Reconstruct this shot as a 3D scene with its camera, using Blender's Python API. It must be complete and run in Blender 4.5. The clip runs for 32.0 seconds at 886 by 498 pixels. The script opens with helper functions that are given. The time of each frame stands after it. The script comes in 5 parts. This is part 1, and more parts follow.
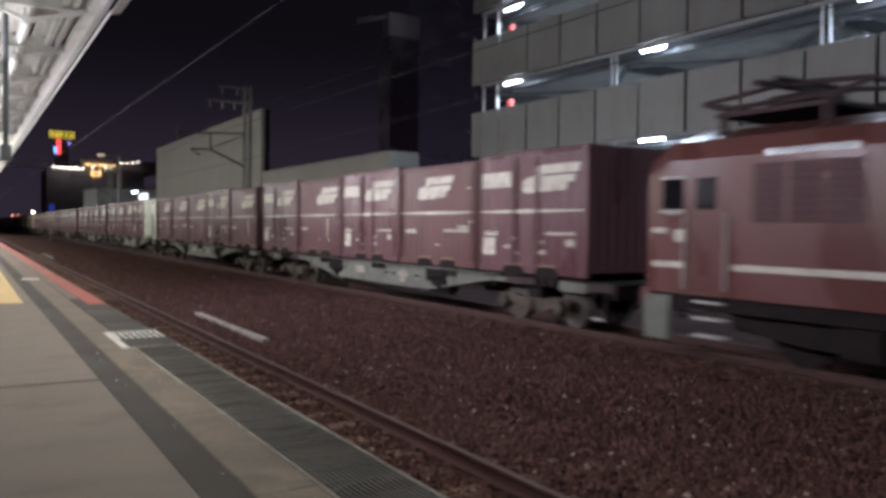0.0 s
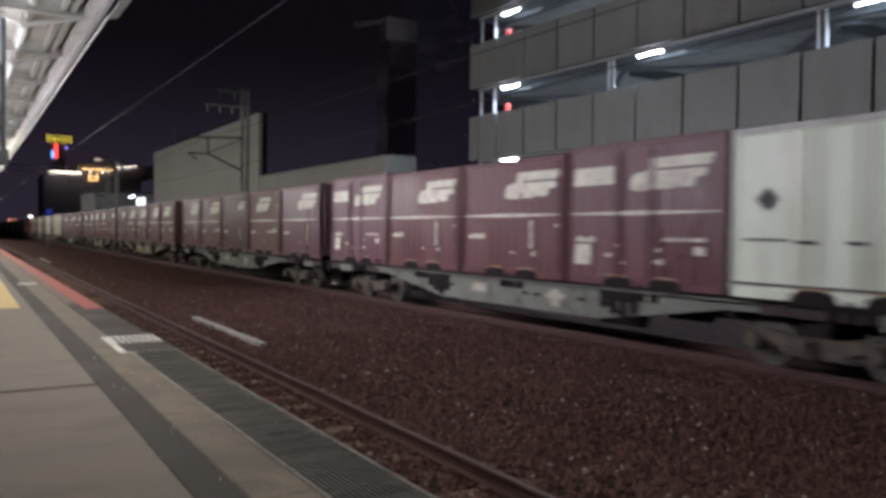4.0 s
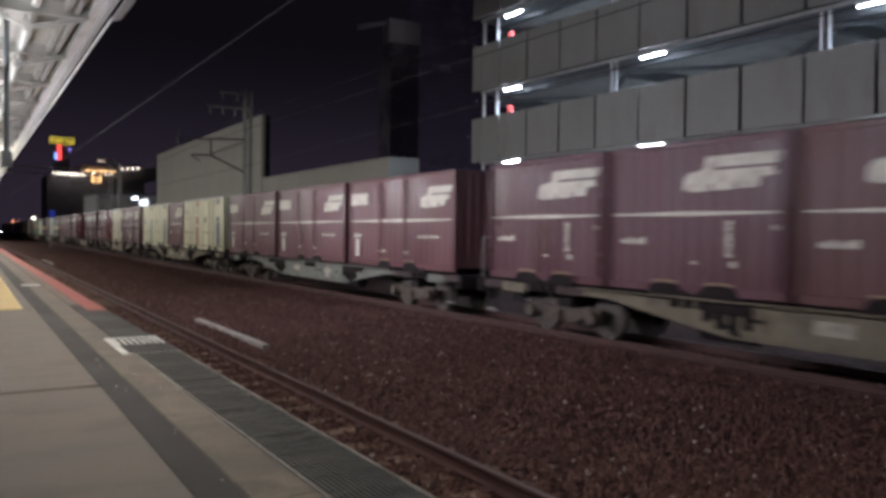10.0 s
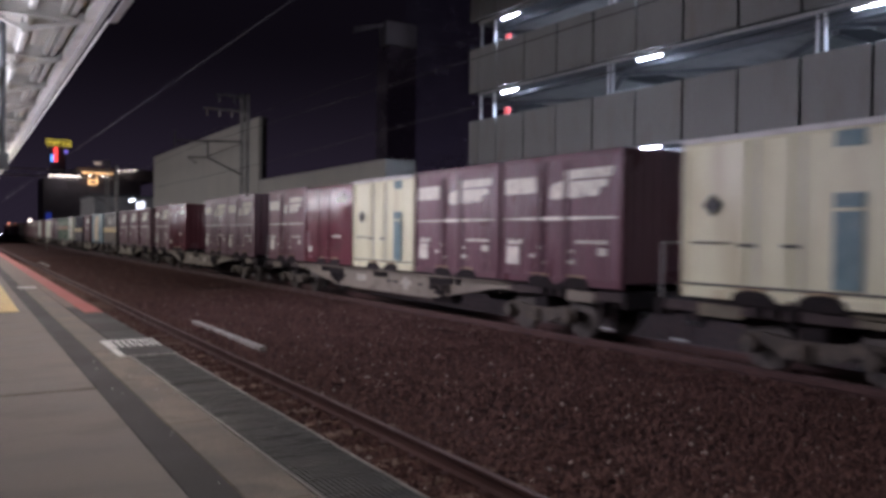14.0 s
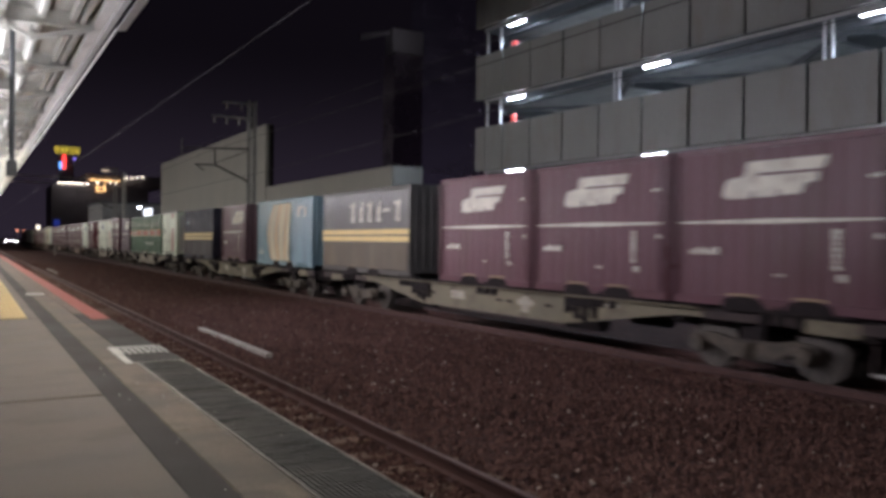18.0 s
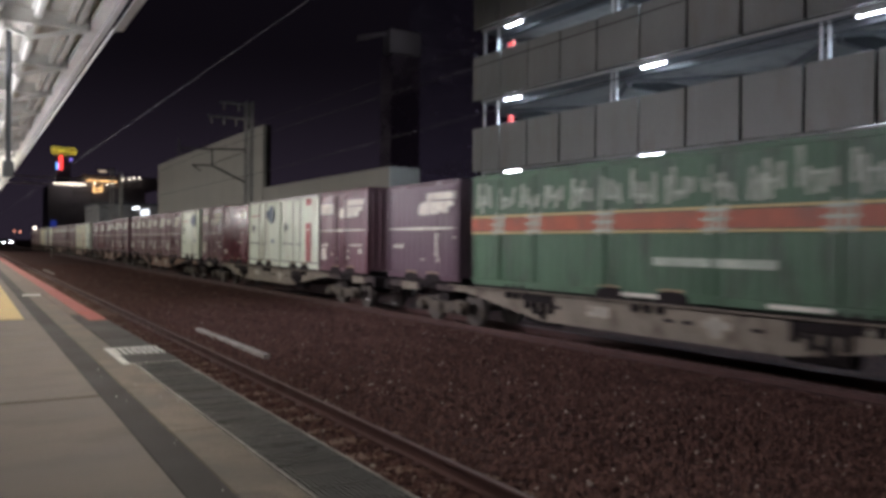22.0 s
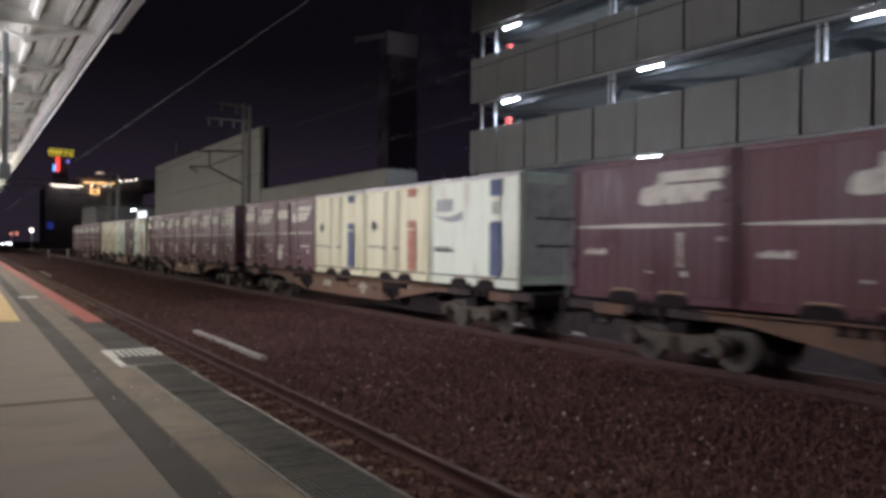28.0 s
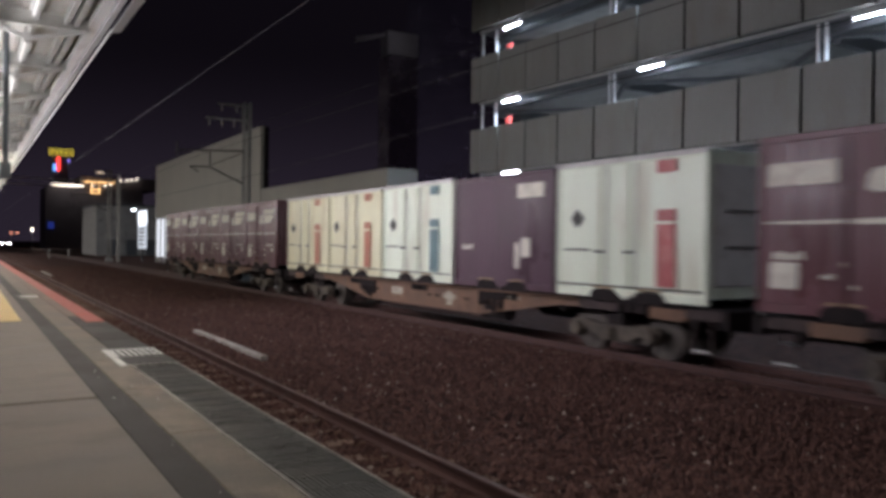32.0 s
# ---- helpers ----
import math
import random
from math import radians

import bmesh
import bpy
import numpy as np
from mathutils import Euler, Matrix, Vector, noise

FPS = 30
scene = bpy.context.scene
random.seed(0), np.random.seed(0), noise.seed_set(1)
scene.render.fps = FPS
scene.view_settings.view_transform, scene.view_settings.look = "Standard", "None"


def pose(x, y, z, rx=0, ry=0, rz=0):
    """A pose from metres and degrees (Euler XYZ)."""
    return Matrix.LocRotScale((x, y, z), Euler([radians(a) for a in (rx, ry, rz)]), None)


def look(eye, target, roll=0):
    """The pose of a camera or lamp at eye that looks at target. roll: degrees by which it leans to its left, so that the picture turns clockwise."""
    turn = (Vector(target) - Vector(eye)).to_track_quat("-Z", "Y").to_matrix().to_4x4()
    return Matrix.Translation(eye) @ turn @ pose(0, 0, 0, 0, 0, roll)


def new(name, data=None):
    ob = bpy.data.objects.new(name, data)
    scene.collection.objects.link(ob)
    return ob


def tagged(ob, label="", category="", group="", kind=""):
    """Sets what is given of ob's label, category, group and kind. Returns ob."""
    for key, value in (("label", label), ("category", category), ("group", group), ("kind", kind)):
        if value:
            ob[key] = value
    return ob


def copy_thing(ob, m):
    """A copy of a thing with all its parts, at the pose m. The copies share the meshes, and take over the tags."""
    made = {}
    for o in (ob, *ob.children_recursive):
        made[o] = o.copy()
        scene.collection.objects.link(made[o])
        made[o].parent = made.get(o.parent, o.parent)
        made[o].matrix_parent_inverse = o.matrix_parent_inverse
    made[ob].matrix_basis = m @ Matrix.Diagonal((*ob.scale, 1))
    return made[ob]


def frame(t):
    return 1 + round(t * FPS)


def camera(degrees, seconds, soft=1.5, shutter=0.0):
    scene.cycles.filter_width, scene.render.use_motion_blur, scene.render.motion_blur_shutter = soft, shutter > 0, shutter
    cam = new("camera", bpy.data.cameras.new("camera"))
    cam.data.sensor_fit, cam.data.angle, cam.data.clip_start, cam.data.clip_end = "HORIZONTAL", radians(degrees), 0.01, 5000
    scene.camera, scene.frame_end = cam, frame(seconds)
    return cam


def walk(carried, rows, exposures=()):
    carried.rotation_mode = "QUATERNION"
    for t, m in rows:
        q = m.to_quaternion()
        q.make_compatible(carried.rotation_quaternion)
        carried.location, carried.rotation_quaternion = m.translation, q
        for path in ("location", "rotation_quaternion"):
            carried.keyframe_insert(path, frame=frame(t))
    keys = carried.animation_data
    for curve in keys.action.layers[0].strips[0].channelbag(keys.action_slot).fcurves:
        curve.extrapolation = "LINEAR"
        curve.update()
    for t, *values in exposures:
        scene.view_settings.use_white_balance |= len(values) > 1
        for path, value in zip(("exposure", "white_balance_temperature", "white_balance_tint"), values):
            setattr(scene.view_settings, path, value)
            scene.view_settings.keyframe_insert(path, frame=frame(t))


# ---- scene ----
cam = camera(58.75, 32.0, soft=3.7, shutter=0.5)
EYE = Vector((0.0, 0.0, 2.01))


def aim(yaw, pitch, roll):
    """The held camera: yaw to the right of the track's line, pitch downwards, roll."""
    a, b = radians(yaw), radians(pitch)
    way = Vector((math.sin(a) * math.cos(b), math.cos(a) * math.cos(b), -math.sin(b)))
    return look(EYE, EYE + way, roll)


walk(cam, [(t, aim(a, b, c)) for t, a, b, c in (
    (0, 31.26, 1.51, 0.74), (0.5, 31.11, 1.45, 0.72), (1, 31.10, 1.47, 0.71), (1.5, 31.13, 1.42, 0.71), (2, 31.15, 1.45, 0.72), (2.5, 31.09, 1.42, 0.69), (3, 31.30, 1.39, 0.71), (3.5, 31.51, 1.25, 0.68), (5.5, 31.01, 1.22, 0.71), (6, 31.03, 1.22, 0.72), (6.5, 31.02, 1.15, 0.71), (7, 31.01, 1.19, 0.71), (7.5, 31.06, 1.19, 0.69), (8, 31.07, 1.10, 0.72), (8.5, 31.15, 1.06, 0.71), (9, 31.16, 1.07, 0.72), (9.5, 31.27, 1.07, 0.69), (10, 31.24, 1.09, 0.71), (10.5, 31.31, 1.07, 0.69), (11, 31.34, 1.03, 0.70), (11.5, 31.39, 0.86, 0.68), (12, 31.46, 0.84, 0.66), (12.5, 31.47, 0.84, 0.67), (13, 31.44, 0.87, 0.67), (13.5, 31.52, 0.83, 0.70), (14, 31.45, 0.93, 0.69), (14.5, 31.52, 0.85, 0.68), (16.5, 31.12, 0.61, 0.68), (17, 31.06, 0.56, 0.69), (17.5, 31.02, 0.50, 0.68), (18, 30.98, 0.44, 0.69), (18.5, 31.03, 0.37, 0.68), (19, 31.05, 0.37, 0.67), (19.5, 31.06, 0.37, 0.67), (20, 31.12, 0.38, 0.67), (20.5, 31.08, 0.36, 0.68), (21, 31.13, 0.36, 0.66), (21.5, 31.18, 0.36, 0.67), (22, 31.17, 0.39, 0.66), (22.5, 31.32, 0.44, 0.66), (23, 31.42, 0.48, 0.68), (23.5, 31.19, 0.44, 0.68), (24, 31.25, 0.57, 0.67), (24.5, 31.46, 0.49, 0.67), (25, 31.54, 0.44, 0.66), (25.5, 31.32, 0.37, 0.67), (27.5, 31.22, 0.36, 0.67), (28, 31.35, 0.25, 0.66), (28.5, 31.51, 0.20, 0.65), (29, 31.62, 0.30, 0.67), (29.5, 31.45, 0.26, 0.66), (30, 31.47, 0.29, 0.66), (30.5, 31.55, 0.29, 0.66), (31, 31.43, 0.32, 0.65), (31.5, 31.38, 0.26, 0.65), (32, 31.32, 0.28, 0.67))],
    exposures=[(0, 0.74, 5950, 11), (1.2, 0.62, 5950, 11), (9, 0.61, 5950, 12), (12.5, 0.38, 6150, 11), (13.1, 0.36, 6220, 11), (13.6, 0.37, 5750, 21), (14.5, 0.37, 5750, 21), (16.5, 0.45, 6000, 12), (19, 0.56, 6000, 14), (22.5, 0.41, 6050, 12), (24, 0.38, 5850, 20), (25, 0.43, 5900, 20), (27.5, 0.40, 6050, 12), (31, 0.48, 6050, 13), (32, 0.43, 6050, 13)])

# ---- world, lamps ----
world = bpy.data.worlds.new("night_sky")
scene.world = world
world.use_nodes = True
# the town's glow stands low over the horizon and fades upwards
sky_nodes = world.node_tree.nodes
sky_links = world.node_tree.links
sky_nodes["Background"].inputs[0].default_value = (0.38, 0.28, 0.42, 1)
sky_way = sky_nodes.new("ShaderNodeTexCoord")
sky_axes = sky_nodes.new("ShaderNodeSeparateXYZ")
sky_fade = sky_nodes.new("ShaderNodeMapRange")
sky_fade.interpolation_type = "SMOOTHSTEP"
for socket, value in (("From Min", 0.0), ("From Max", 0.24), ("To Min", 0.041), ("To Max", 0.0076)):
    sky_fade.inputs[socket].default_value = value
sky_links.new(sky_way.outputs["Generated"], sky_axes.inputs[0])
sky_links.new(sky_axes.outputs["Z"], sky_fade.inputs["Value"])
sky_links.new(sky_fade.outputs["Result"], sky_nodes["Background"].inputs[1])


def area_lamp(name, eye, target, size, size_y, watts, colour=(1, 1, 1), spread=180):
    data = bpy.data.lights.new(name, "AREA")
    data.shape, data.size, data.size_y, data.energy, data.color = "RECTANGLE", size, size_y, watts, colour
    data.spread = radians(spread)
    ob = new(name, data)
    ob.matrix_world = look(eye, target)
    return ob


# rows of tubes in reflectors below the platform canopy, turned towards the tracks
WARM = (1.0, 0.93, 0.84)
AMBER = (1.0, 0.92, 0.80)
PALE = (1.0, 0.92, 0.97)
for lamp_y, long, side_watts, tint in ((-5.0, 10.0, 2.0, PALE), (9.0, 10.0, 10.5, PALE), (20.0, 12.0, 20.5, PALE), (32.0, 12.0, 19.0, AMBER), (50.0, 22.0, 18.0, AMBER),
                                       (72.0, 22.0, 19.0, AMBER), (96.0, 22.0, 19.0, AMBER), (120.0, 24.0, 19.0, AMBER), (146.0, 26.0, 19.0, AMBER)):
    area_lamp("canopy_light", (0.52, lamp_y, 4.12), (1.52, lamp_y, 3.90), long, 0.12, side_watts * long * (1.0 if lamp_y < 30 else 0.95), tint, 96 if lamp_y < 30 else 170)
    area_lamp("canopy_down_light", (0.85, lamp_y, 4.16), (1.35, lamp_y, 0.9), long, 0.12, (34.0 if lamp_y < 0 else 9.5) * long, (1.0, 0.905, 0.79), 140)
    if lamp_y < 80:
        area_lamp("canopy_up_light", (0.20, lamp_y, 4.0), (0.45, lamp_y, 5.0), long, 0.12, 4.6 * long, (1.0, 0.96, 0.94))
COOL = (0.72, 0.87, 1.0)

# ---- materials ----


def ramp(nt, fac, a, b, lo=0.35, hi=0.65):
    n = nt.nodes.new("ShaderNodeMapRange")
    n.inputs["From Min"].default_value, n.inputs["From Max"].default_value = lo, hi
    n.inputs["To Min"].default_value, n.inputs["To Max"].default_value = a, b
    nt.links.new(fac, n.inputs["Value"])
    return n.outputs["Result"]


def noise_node(nt, scale, detail=4.0, stretch=(1, 1, 1), seeded=True):
    co = nt.nodes.new("ShaderNodeTexCoord")
    mp = nt.nodes.new("ShaderNodeMapping")
    mp.inputs["Scale"].default_value = stretch
    nt.links.new(co.outputs["Object"], mp.inputs["Vector"])
    n = nt.nodes.new("ShaderNodeTexNoise")
    n.noise_dimensions = "4D"
    n.inputs["Scale"].default_value, n.inputs["Detail"].default_value = scale, detail
    if seeded:
        info = nt.nodes.new("ShaderNodeObjectInfo")
        m = nt.nodes.new("ShaderNodeMath")
        m.operation = "MULTIPLY"
        m.inputs[1].default_value = 37.0
        nt.links.new(info.outputs["Random"], m.inputs[0])
        nt.links.new(m.outputs[0], n.inputs["W"])
    nt.links.new(mp.outputs["Vector"], n.inputs["Vector"])
    return n.outputs["Fac"]


def mixed(nt, fac, a, b):
    n = nt.nodes.new("ShaderNodeMix")
    n.data_type = "RGBA"
    nt.links.new(fac, n.inputs["Factor"])
    for socket, value in (("A", a), ("B", b)):
        s = [i for i in n.inputs if i.name == socket and i.type == "RGBA"][0]
        if isinstance(value, tuple):
            s.default_value = (*value, 1)
        else:
            nt.links.new(value, s)
    return [o for o in n.outputs if o.type == "RGBA"][0]


def mat(name, col, rough=0.6, metal=0.0, var=0.2, scale=1.5, fine=40.0, bump=0.15, depth=0.004, stain=None, amount=0.5, stretch=(1, 1, 1), gloss=0.5):
    """A procedural surface: base colour varied at two scales, an optional stain, grain relief."""
    m = bpy.data.materials.new(name)
    m.use_nodes = True
    nt = m.node_tree
    bsdf = nt.nodes["Principled BSDF"]
    dark = tuple(c * (1 - var) for c in col)
    light = tuple(min(1.0, c * (1 + var)) for c in col)
    broad, grain = noise_node(nt, scale, 5.0, stretch), noise_node(nt, fine, 3.0, stretch)
    colour = mixed(nt, ramp(nt, broad, 0, 1), dark, light)
    colour = mixed(nt, ramp(nt, grain, 0, 0.5), colour, tuple(c * (1 - var * 1.3) for c in col))
    if stain:
        spots = noise_node(nt, scale * 2.3, 7.0, stretch)
        colour = mixed(nt, ramp(nt, spots, 0, amount, 0.5, 0.72), colour, stain)
    nt.links.new(colour, bsdf.inputs["Base Color"])
    nt.links.new(ramp(nt, broad, max(0.03, rough - 0.1), min(1.0, rough + 0.12)), bsdf.inputs["Roughness"])
    bsdf.inputs["Metallic"].default_value = metal
    bsdf.inputs["Specular IOR Level"].default_value = gloss
    if bump:
        b = nt.nodes.new("ShaderNodeBump")
        b.inputs["Strength"].default_value, b.inputs["Distance"].default_value = bump, depth
        nt.links.new(grain, b.inputs["Height"])
        nt.links.new(b.outputs["Normal"], bsdf.inputs["Normal"])
    return m


def glow(name, col, strength):
    m = bpy.data.materials.new(name)
    m.use_nodes = True
    bsdf = m.node_tree.nodes["Principled BSDF"]
    bsdf.inputs["Base Color"].default_value = (col[0] * 0.4, col[1] * 0.4, col[2] * 0.4, 1)
    bsdf.inputs["Emission Color"].default_value = (*col, 1)
    bsdf.inputs["Emission Strength"].default_value = strength
    return m


RUST = (0.10, 0.045, 0.025)
DIRT = (0.05, 0.04, 0.035)
WINE = mat("maroon_paint", (0.122, 0.046, 0.052), 0.38, 0, 0.18, 0.9, 30, 0.12, stain=RUST, amount=0.6, stretch=(1, 1, 0.3))
WINE_FRESH = mat("fresh_maroon_paint", (0.136, 0.059, 0.066), 0.34, 0, 0.14, 0.9, 30, 0.1, stain=(0.09, 0.05, 0.045), amount=0.5, stretch=(1, 1, 0.3))
PLUM_FRESH = mat("fresh_plum_paint", (0.129, 0.060, 0.071), 0.34, 0, 0.14, 0.9, 30, 0.1, stain=DIRT, amount=0.4, stretch=(1, 1, 0.3))
WINE_DEEP = mat("plum_paint", (0.116, 0.050, 0.060), 0.36, 0, 0.16, 0.8, 30, 0.12, stain=(0.09, 0.052, 0.038), amount=0.55, stretch=(1, 1, 0.3))
WINE_RUSTY = mat("weathered_maroon_paint", (0.130, 0.055, 0.053), 0.42, 0, 0.22, 1.2, 30, 0.15, stain=(0.13, 0.068, 0.042), amount=0.75, stretch=(1, 1, 0.25))
WINE_GLOSSY = mat("glossy_dark_red_paint", (0.135, 0.042, 0.050), 0.18, 0, 0.12, 0.8, 30, 0.06, stain=DIRT, amount=0.35)
PURPLE = mat("purple_paint", (0.098, 0.056, 0.074), 0.36, 0, 0.14, 0.9, 30, 0.1, stain=DIRT, amount=0.4, stretch=(1, 1, 0.3))
CREAM = mat("cream_paint", (0.65, 0.635, 0.42), 0.4, 0, 0.1, 1.0, 25, 0.08, stain=(0.34, 0.26, 0.13), amount=0.5, stretch=(1, 1, 0.18))
WHITE = mat("white_paint", (0.70, 0.765, 0.61), 0.35, 0, 0.08, 1.0, 25, 0.06, stain=(0.36, 0.27, 0.17), amount=0.55, stretch=(1, 1, 0.18))
DECAL = mat("white_decal", (0.66, 0.64, 0.53), 0.55, 0, 0.15, 3, 40, 0.05, stain=(0.22, 0.12, 0.10), amount=0.55)
NAVY = mat("navy_band", (0.06, 0.085, 0.16), 0.45, 0, 0.2, 2.0, 30, 0.1, stain=(0.22, 0.22, 0.20), amount=0.35)
ORANGE = mat("orange_red_band", (0.40, 0.16, 0.10), 0.5, 0, 0.2, 2.0, 30, 0.1, stain=(0.50, 0.38, 0.27), amount=0.45)
SCARLET = mat("red_band", (0.42, 0.115, 0.11), 0.45, 0, 0.2, 2.0, 30, 0.1, stain=(0.50, 0.34, 0.28), amount=0.4)
TEAL = mat("teal_band", (0.12, 0.20, 0.205), 0.45, 0, 0.2, 2.0, 30, 0.1, stain=(0.30, 0.33, 0.28), amount=0.35)
DARKLINE = mat("black_decal", (0.05, 0.05, 0.045), 0.6, 0, 0.3, 6, 60, 0.1, stain=(0.30, 0.29, 0.24), amount=0.5)
PALEBLUE = mat("pale_blue_decal", (0.17, 0.22, 0.27), 0.5)
CHARCOAL = mat("charcoal_paint", (0.080, 0.074, 0.066), 0.38, 0, 0.2, 1.0, 30, 0.1, stain=DIRT, amount=0.3)
MIDNIGHT = mat("dark_navy_paint", (0.011, 0.010, 0.026), 0.45, 0, 0.2, gloss=0.3)
DULLPLUM = mat("dusty_plum_paint", (0.043, 0.032, 0.031), 0.6, 0, 0.2, 1.0, 30, 0.1, stain=(0.08, 0.06, 0.05), amount=0.5, stretch=(1, 1, 0.3))
UMBER = mat("dusty_umber_paint", (0.105, 0.085, 0.06), 0.6, 0, 0.2, 1.0, 30, 0.1, stain=(0.17, 0.135, 0.09), amount=0.6, stretch=(1, 1, 0.3))
YELLOW = mat("yellow_stripe", (0.62, 0.47, 0.20), 0.5, 0, 0.12)
SKYBLUE = mat("sky_blue_paint", (0.20, 0.30, 0.325), 0.36, 0, 0.2, 1.2, 30, 0.1, stain=(0.13, 0.15, 0.14), amount=0.55, stretch=(1, 1, 0.3))
PALESWOOSH = mat("pale_cream_swoosh", (0.62, 0.56, 0.38), 0.5, 0, 0.2, 2.0, 30, 0.1, stain=(0.40, 0.40, 0.34), amount=0.5, stretch=(1, 1, 0.3))
APRICOT = mat("apricot_swoosh", (0.58, 0.43, 0.25), 0.5, 0, 0.2, 2.0)
DULLDECAL = mat("dirty_pale_green_decal", (0.42, 0.46, 0.36), 0.55, 0, 0.2, 3, 40, 0.05, stain=(0.12, 0.20, 0.13), amount=0.6)
GREEN = mat("green_paint", (0.070, 0.135, 0.074), 0.45, 0, 0.2, 1.0, 30, 0.1, stain=DIRT, amount=0.6, stretch=(1, 1, 0.4))
VERMILION = mat("vermilion_band", (0.36, 0.10, 0.05), 0.5, 0, 0.2, 1.5, 30, 0.1, stain=(0.14, 0.09, 0.06), amount=0.6)
SILL_GREY = mat("grey_green_frame_paint", (0.158, 0.168, 0.136), 0.6, 0, 0.2, 1.2, 30, 0.15, stain=(0.07, 0.055, 0.045), amount=0.8)
SILL_OLIVE = mat("dusty_olive_frame_paint", (0.165, 0.143, 0.092), 0.65, 0, 0.22, 1.2, 30, 0.15, stain=(0.07, 0.05, 0.035), amount=0.8)
SILLMARK = mat("grimy_white_stencil", (0.40, 0.37, 0.29), 0.6, 0, 0.25, 4, 50, 0.1, stain=(0.12, 0.09, 0.06), amount=0.8)
FADED = mat("faded_brown_decal", (0.42, 0.33, 0.24), 0.5, 0, 0.2, 3, 30, 0.05, stain=(0.58, 0.54, 0.40), amount=0.7)
SOFTGREY = mat("soft_grey_decal", (0.33, 0.34, 0.32), 0.5, 0, 0.1, 3)
SILL_BEIGE = mat("dusty_beige_frame_paint", (0.205, 0.176, 0.130), 0.65, 0, 0.22, 1.2, 30, 0.15, stain=(0.08, 0.055, 0.035), amount=0.8)
SILL_RUST = mat("rust_brown_frame_paint", (0.155, 0.086, 0.050), 0.65, 0, 0.22, 1.2, 30, 0.15, stain=(0.06, 0.035, 0.025), amount=0.7)
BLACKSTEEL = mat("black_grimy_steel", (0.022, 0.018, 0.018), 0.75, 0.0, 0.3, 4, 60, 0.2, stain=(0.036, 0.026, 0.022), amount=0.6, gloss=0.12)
GRIME = mat("grimy_brown_frame_steel", (0.062, 0.046, 0.042), 0.7, 0, 0.35, 3, 50, 0.2, stain=(0.03, 0.022, 0.022), amount=0.7, gloss=0.25)
BOGIE = mat("dusty_grey_bogie_steel", (0.105, 0.085, 0.062), 0.65, 0.1, 0.5, 5, 50, 0.3, stain=(0.022, 0.016, 0.016), amount=0.95)
TYRE = mat("bare_wheel_steel", (0.105, 0.09, 0.075), 0.55, 0.2, 0.35, 4, 50, 0.2, stain=(0.03, 0.024, 0.022), amount=0.8)
BAREWHITE = mat("white_step_paint", (0.50, 0.49, 0.45), 0.5, 0, 0.1)
LOCO_RED = mat("rose_red_loco_paint", (0.155, 0.062, 0.056), 0.3, 0, 0.14, 0.8, 30, 0.08, stain=(0.13, 0.075, 0.052), amount=0.85, stretch=(1, 1, 0.4))
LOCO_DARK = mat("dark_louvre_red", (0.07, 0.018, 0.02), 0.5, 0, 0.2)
ROOFGREY = mat("sooty_roof", (0.06, 0.035, 0.035), 0.7, 0, 0.3)
GLASS = mat("dark_window_glass", (0.01, 0.01, 0.012), 0.06, 0, 0.1, bump=0)
RAIL = mat("rusty_rail_steel", (0.085, 0.044, 0.037), 0.55, 0.4, 0.25, 4, 60, 0.2)
RAILTOP = mat("worn_rail_head", (0.13, 0.085, 0.075), 0.55, 0.3, 0.2, 4, 60, 0.1)
SLEEPER = mat("brown_dusty_sleeper", (0.155, 0.098, 0.066), 0.85, 0, 0.3, 3, 40, 0.4, stain=(0.14, 0.085, 0.055), amount=0.6)
PAVING = mat("grey_platform_asphalt", (0.190, 0.165, 0.134), 0.75, 0, 0.16, 1.1, 120, 0.35, stain=(0.140, 0.121, 0.098), amount=0.8, stretch=(1.0, 2.2, 1))
DARKBAND = mat("dark_worn_platform_band", (0.064, 0.059, 0.052), 0.7, 0, 0.2, 1.5, 100, 0.3, gloss=0.25)
EDGECON = mat("stained_edge_concrete", (0.178, 0.150, 0.112), 0.7, 0, 0.42, 2.2, 80, 0.4, stain=(0.10, 0.086, 0.07), amount=0.85)
# Broad pale and dark blotches stand for canopy reflections on the strip.
GRATE = mat("grey_rubber_edge_sheen", (0.112, 0.108, 0.094), 0.36, 0.1, 0.5, 1.5, 60, 0.3, stain=(0.20, 0.185, 0.155), amount=0.8, stretch=(0.5, 1.5, 1))
TREAD = mat("dark_tread_dash", (0.080, 0.077, 0.068), 0.5, 0, 0.5, 1.5, 60, 0.2, stain=(0.15, 0.14, 0.12), amount=0.7, stretch=(0.5, 1.5, 1))
MARKING = mat("white_road_marking", (0.60, 0.59, 0.54), 0.7, 0, 0.12, 3, 60, 0.2, stain=(0.35, 0.33, 0.30), amount=0.5)
REDMARK = mat("faded_red_edge_marking", (0.36, 0.105, 0.08), 0.7, 0, 0.15, 1.4, 60, 0.2, stain=(0.24, 0.09, 0.07), amount=0.5)
WORNLIP = mat("worn_pale_lip", (0.42, 0.40, 0.35), 0.6, 0, 0.2, 2.0, 60, 0.2, stain=(0.14, 0.125, 0.10), amount=0.9)
LIDCON = mat("dirty_pale_concrete", (0.30, 0.275, 0.24), 0.85, 0, 0.2, 3, 60, 0.3, stain=(0.12, 0.09, 0.07), amount=0.7)
TACTILE = mat("yellow_tactile_tile", (0.62, 0.47, 0.22), 0.7, 0, 0.1, 2, 60, 0.2)
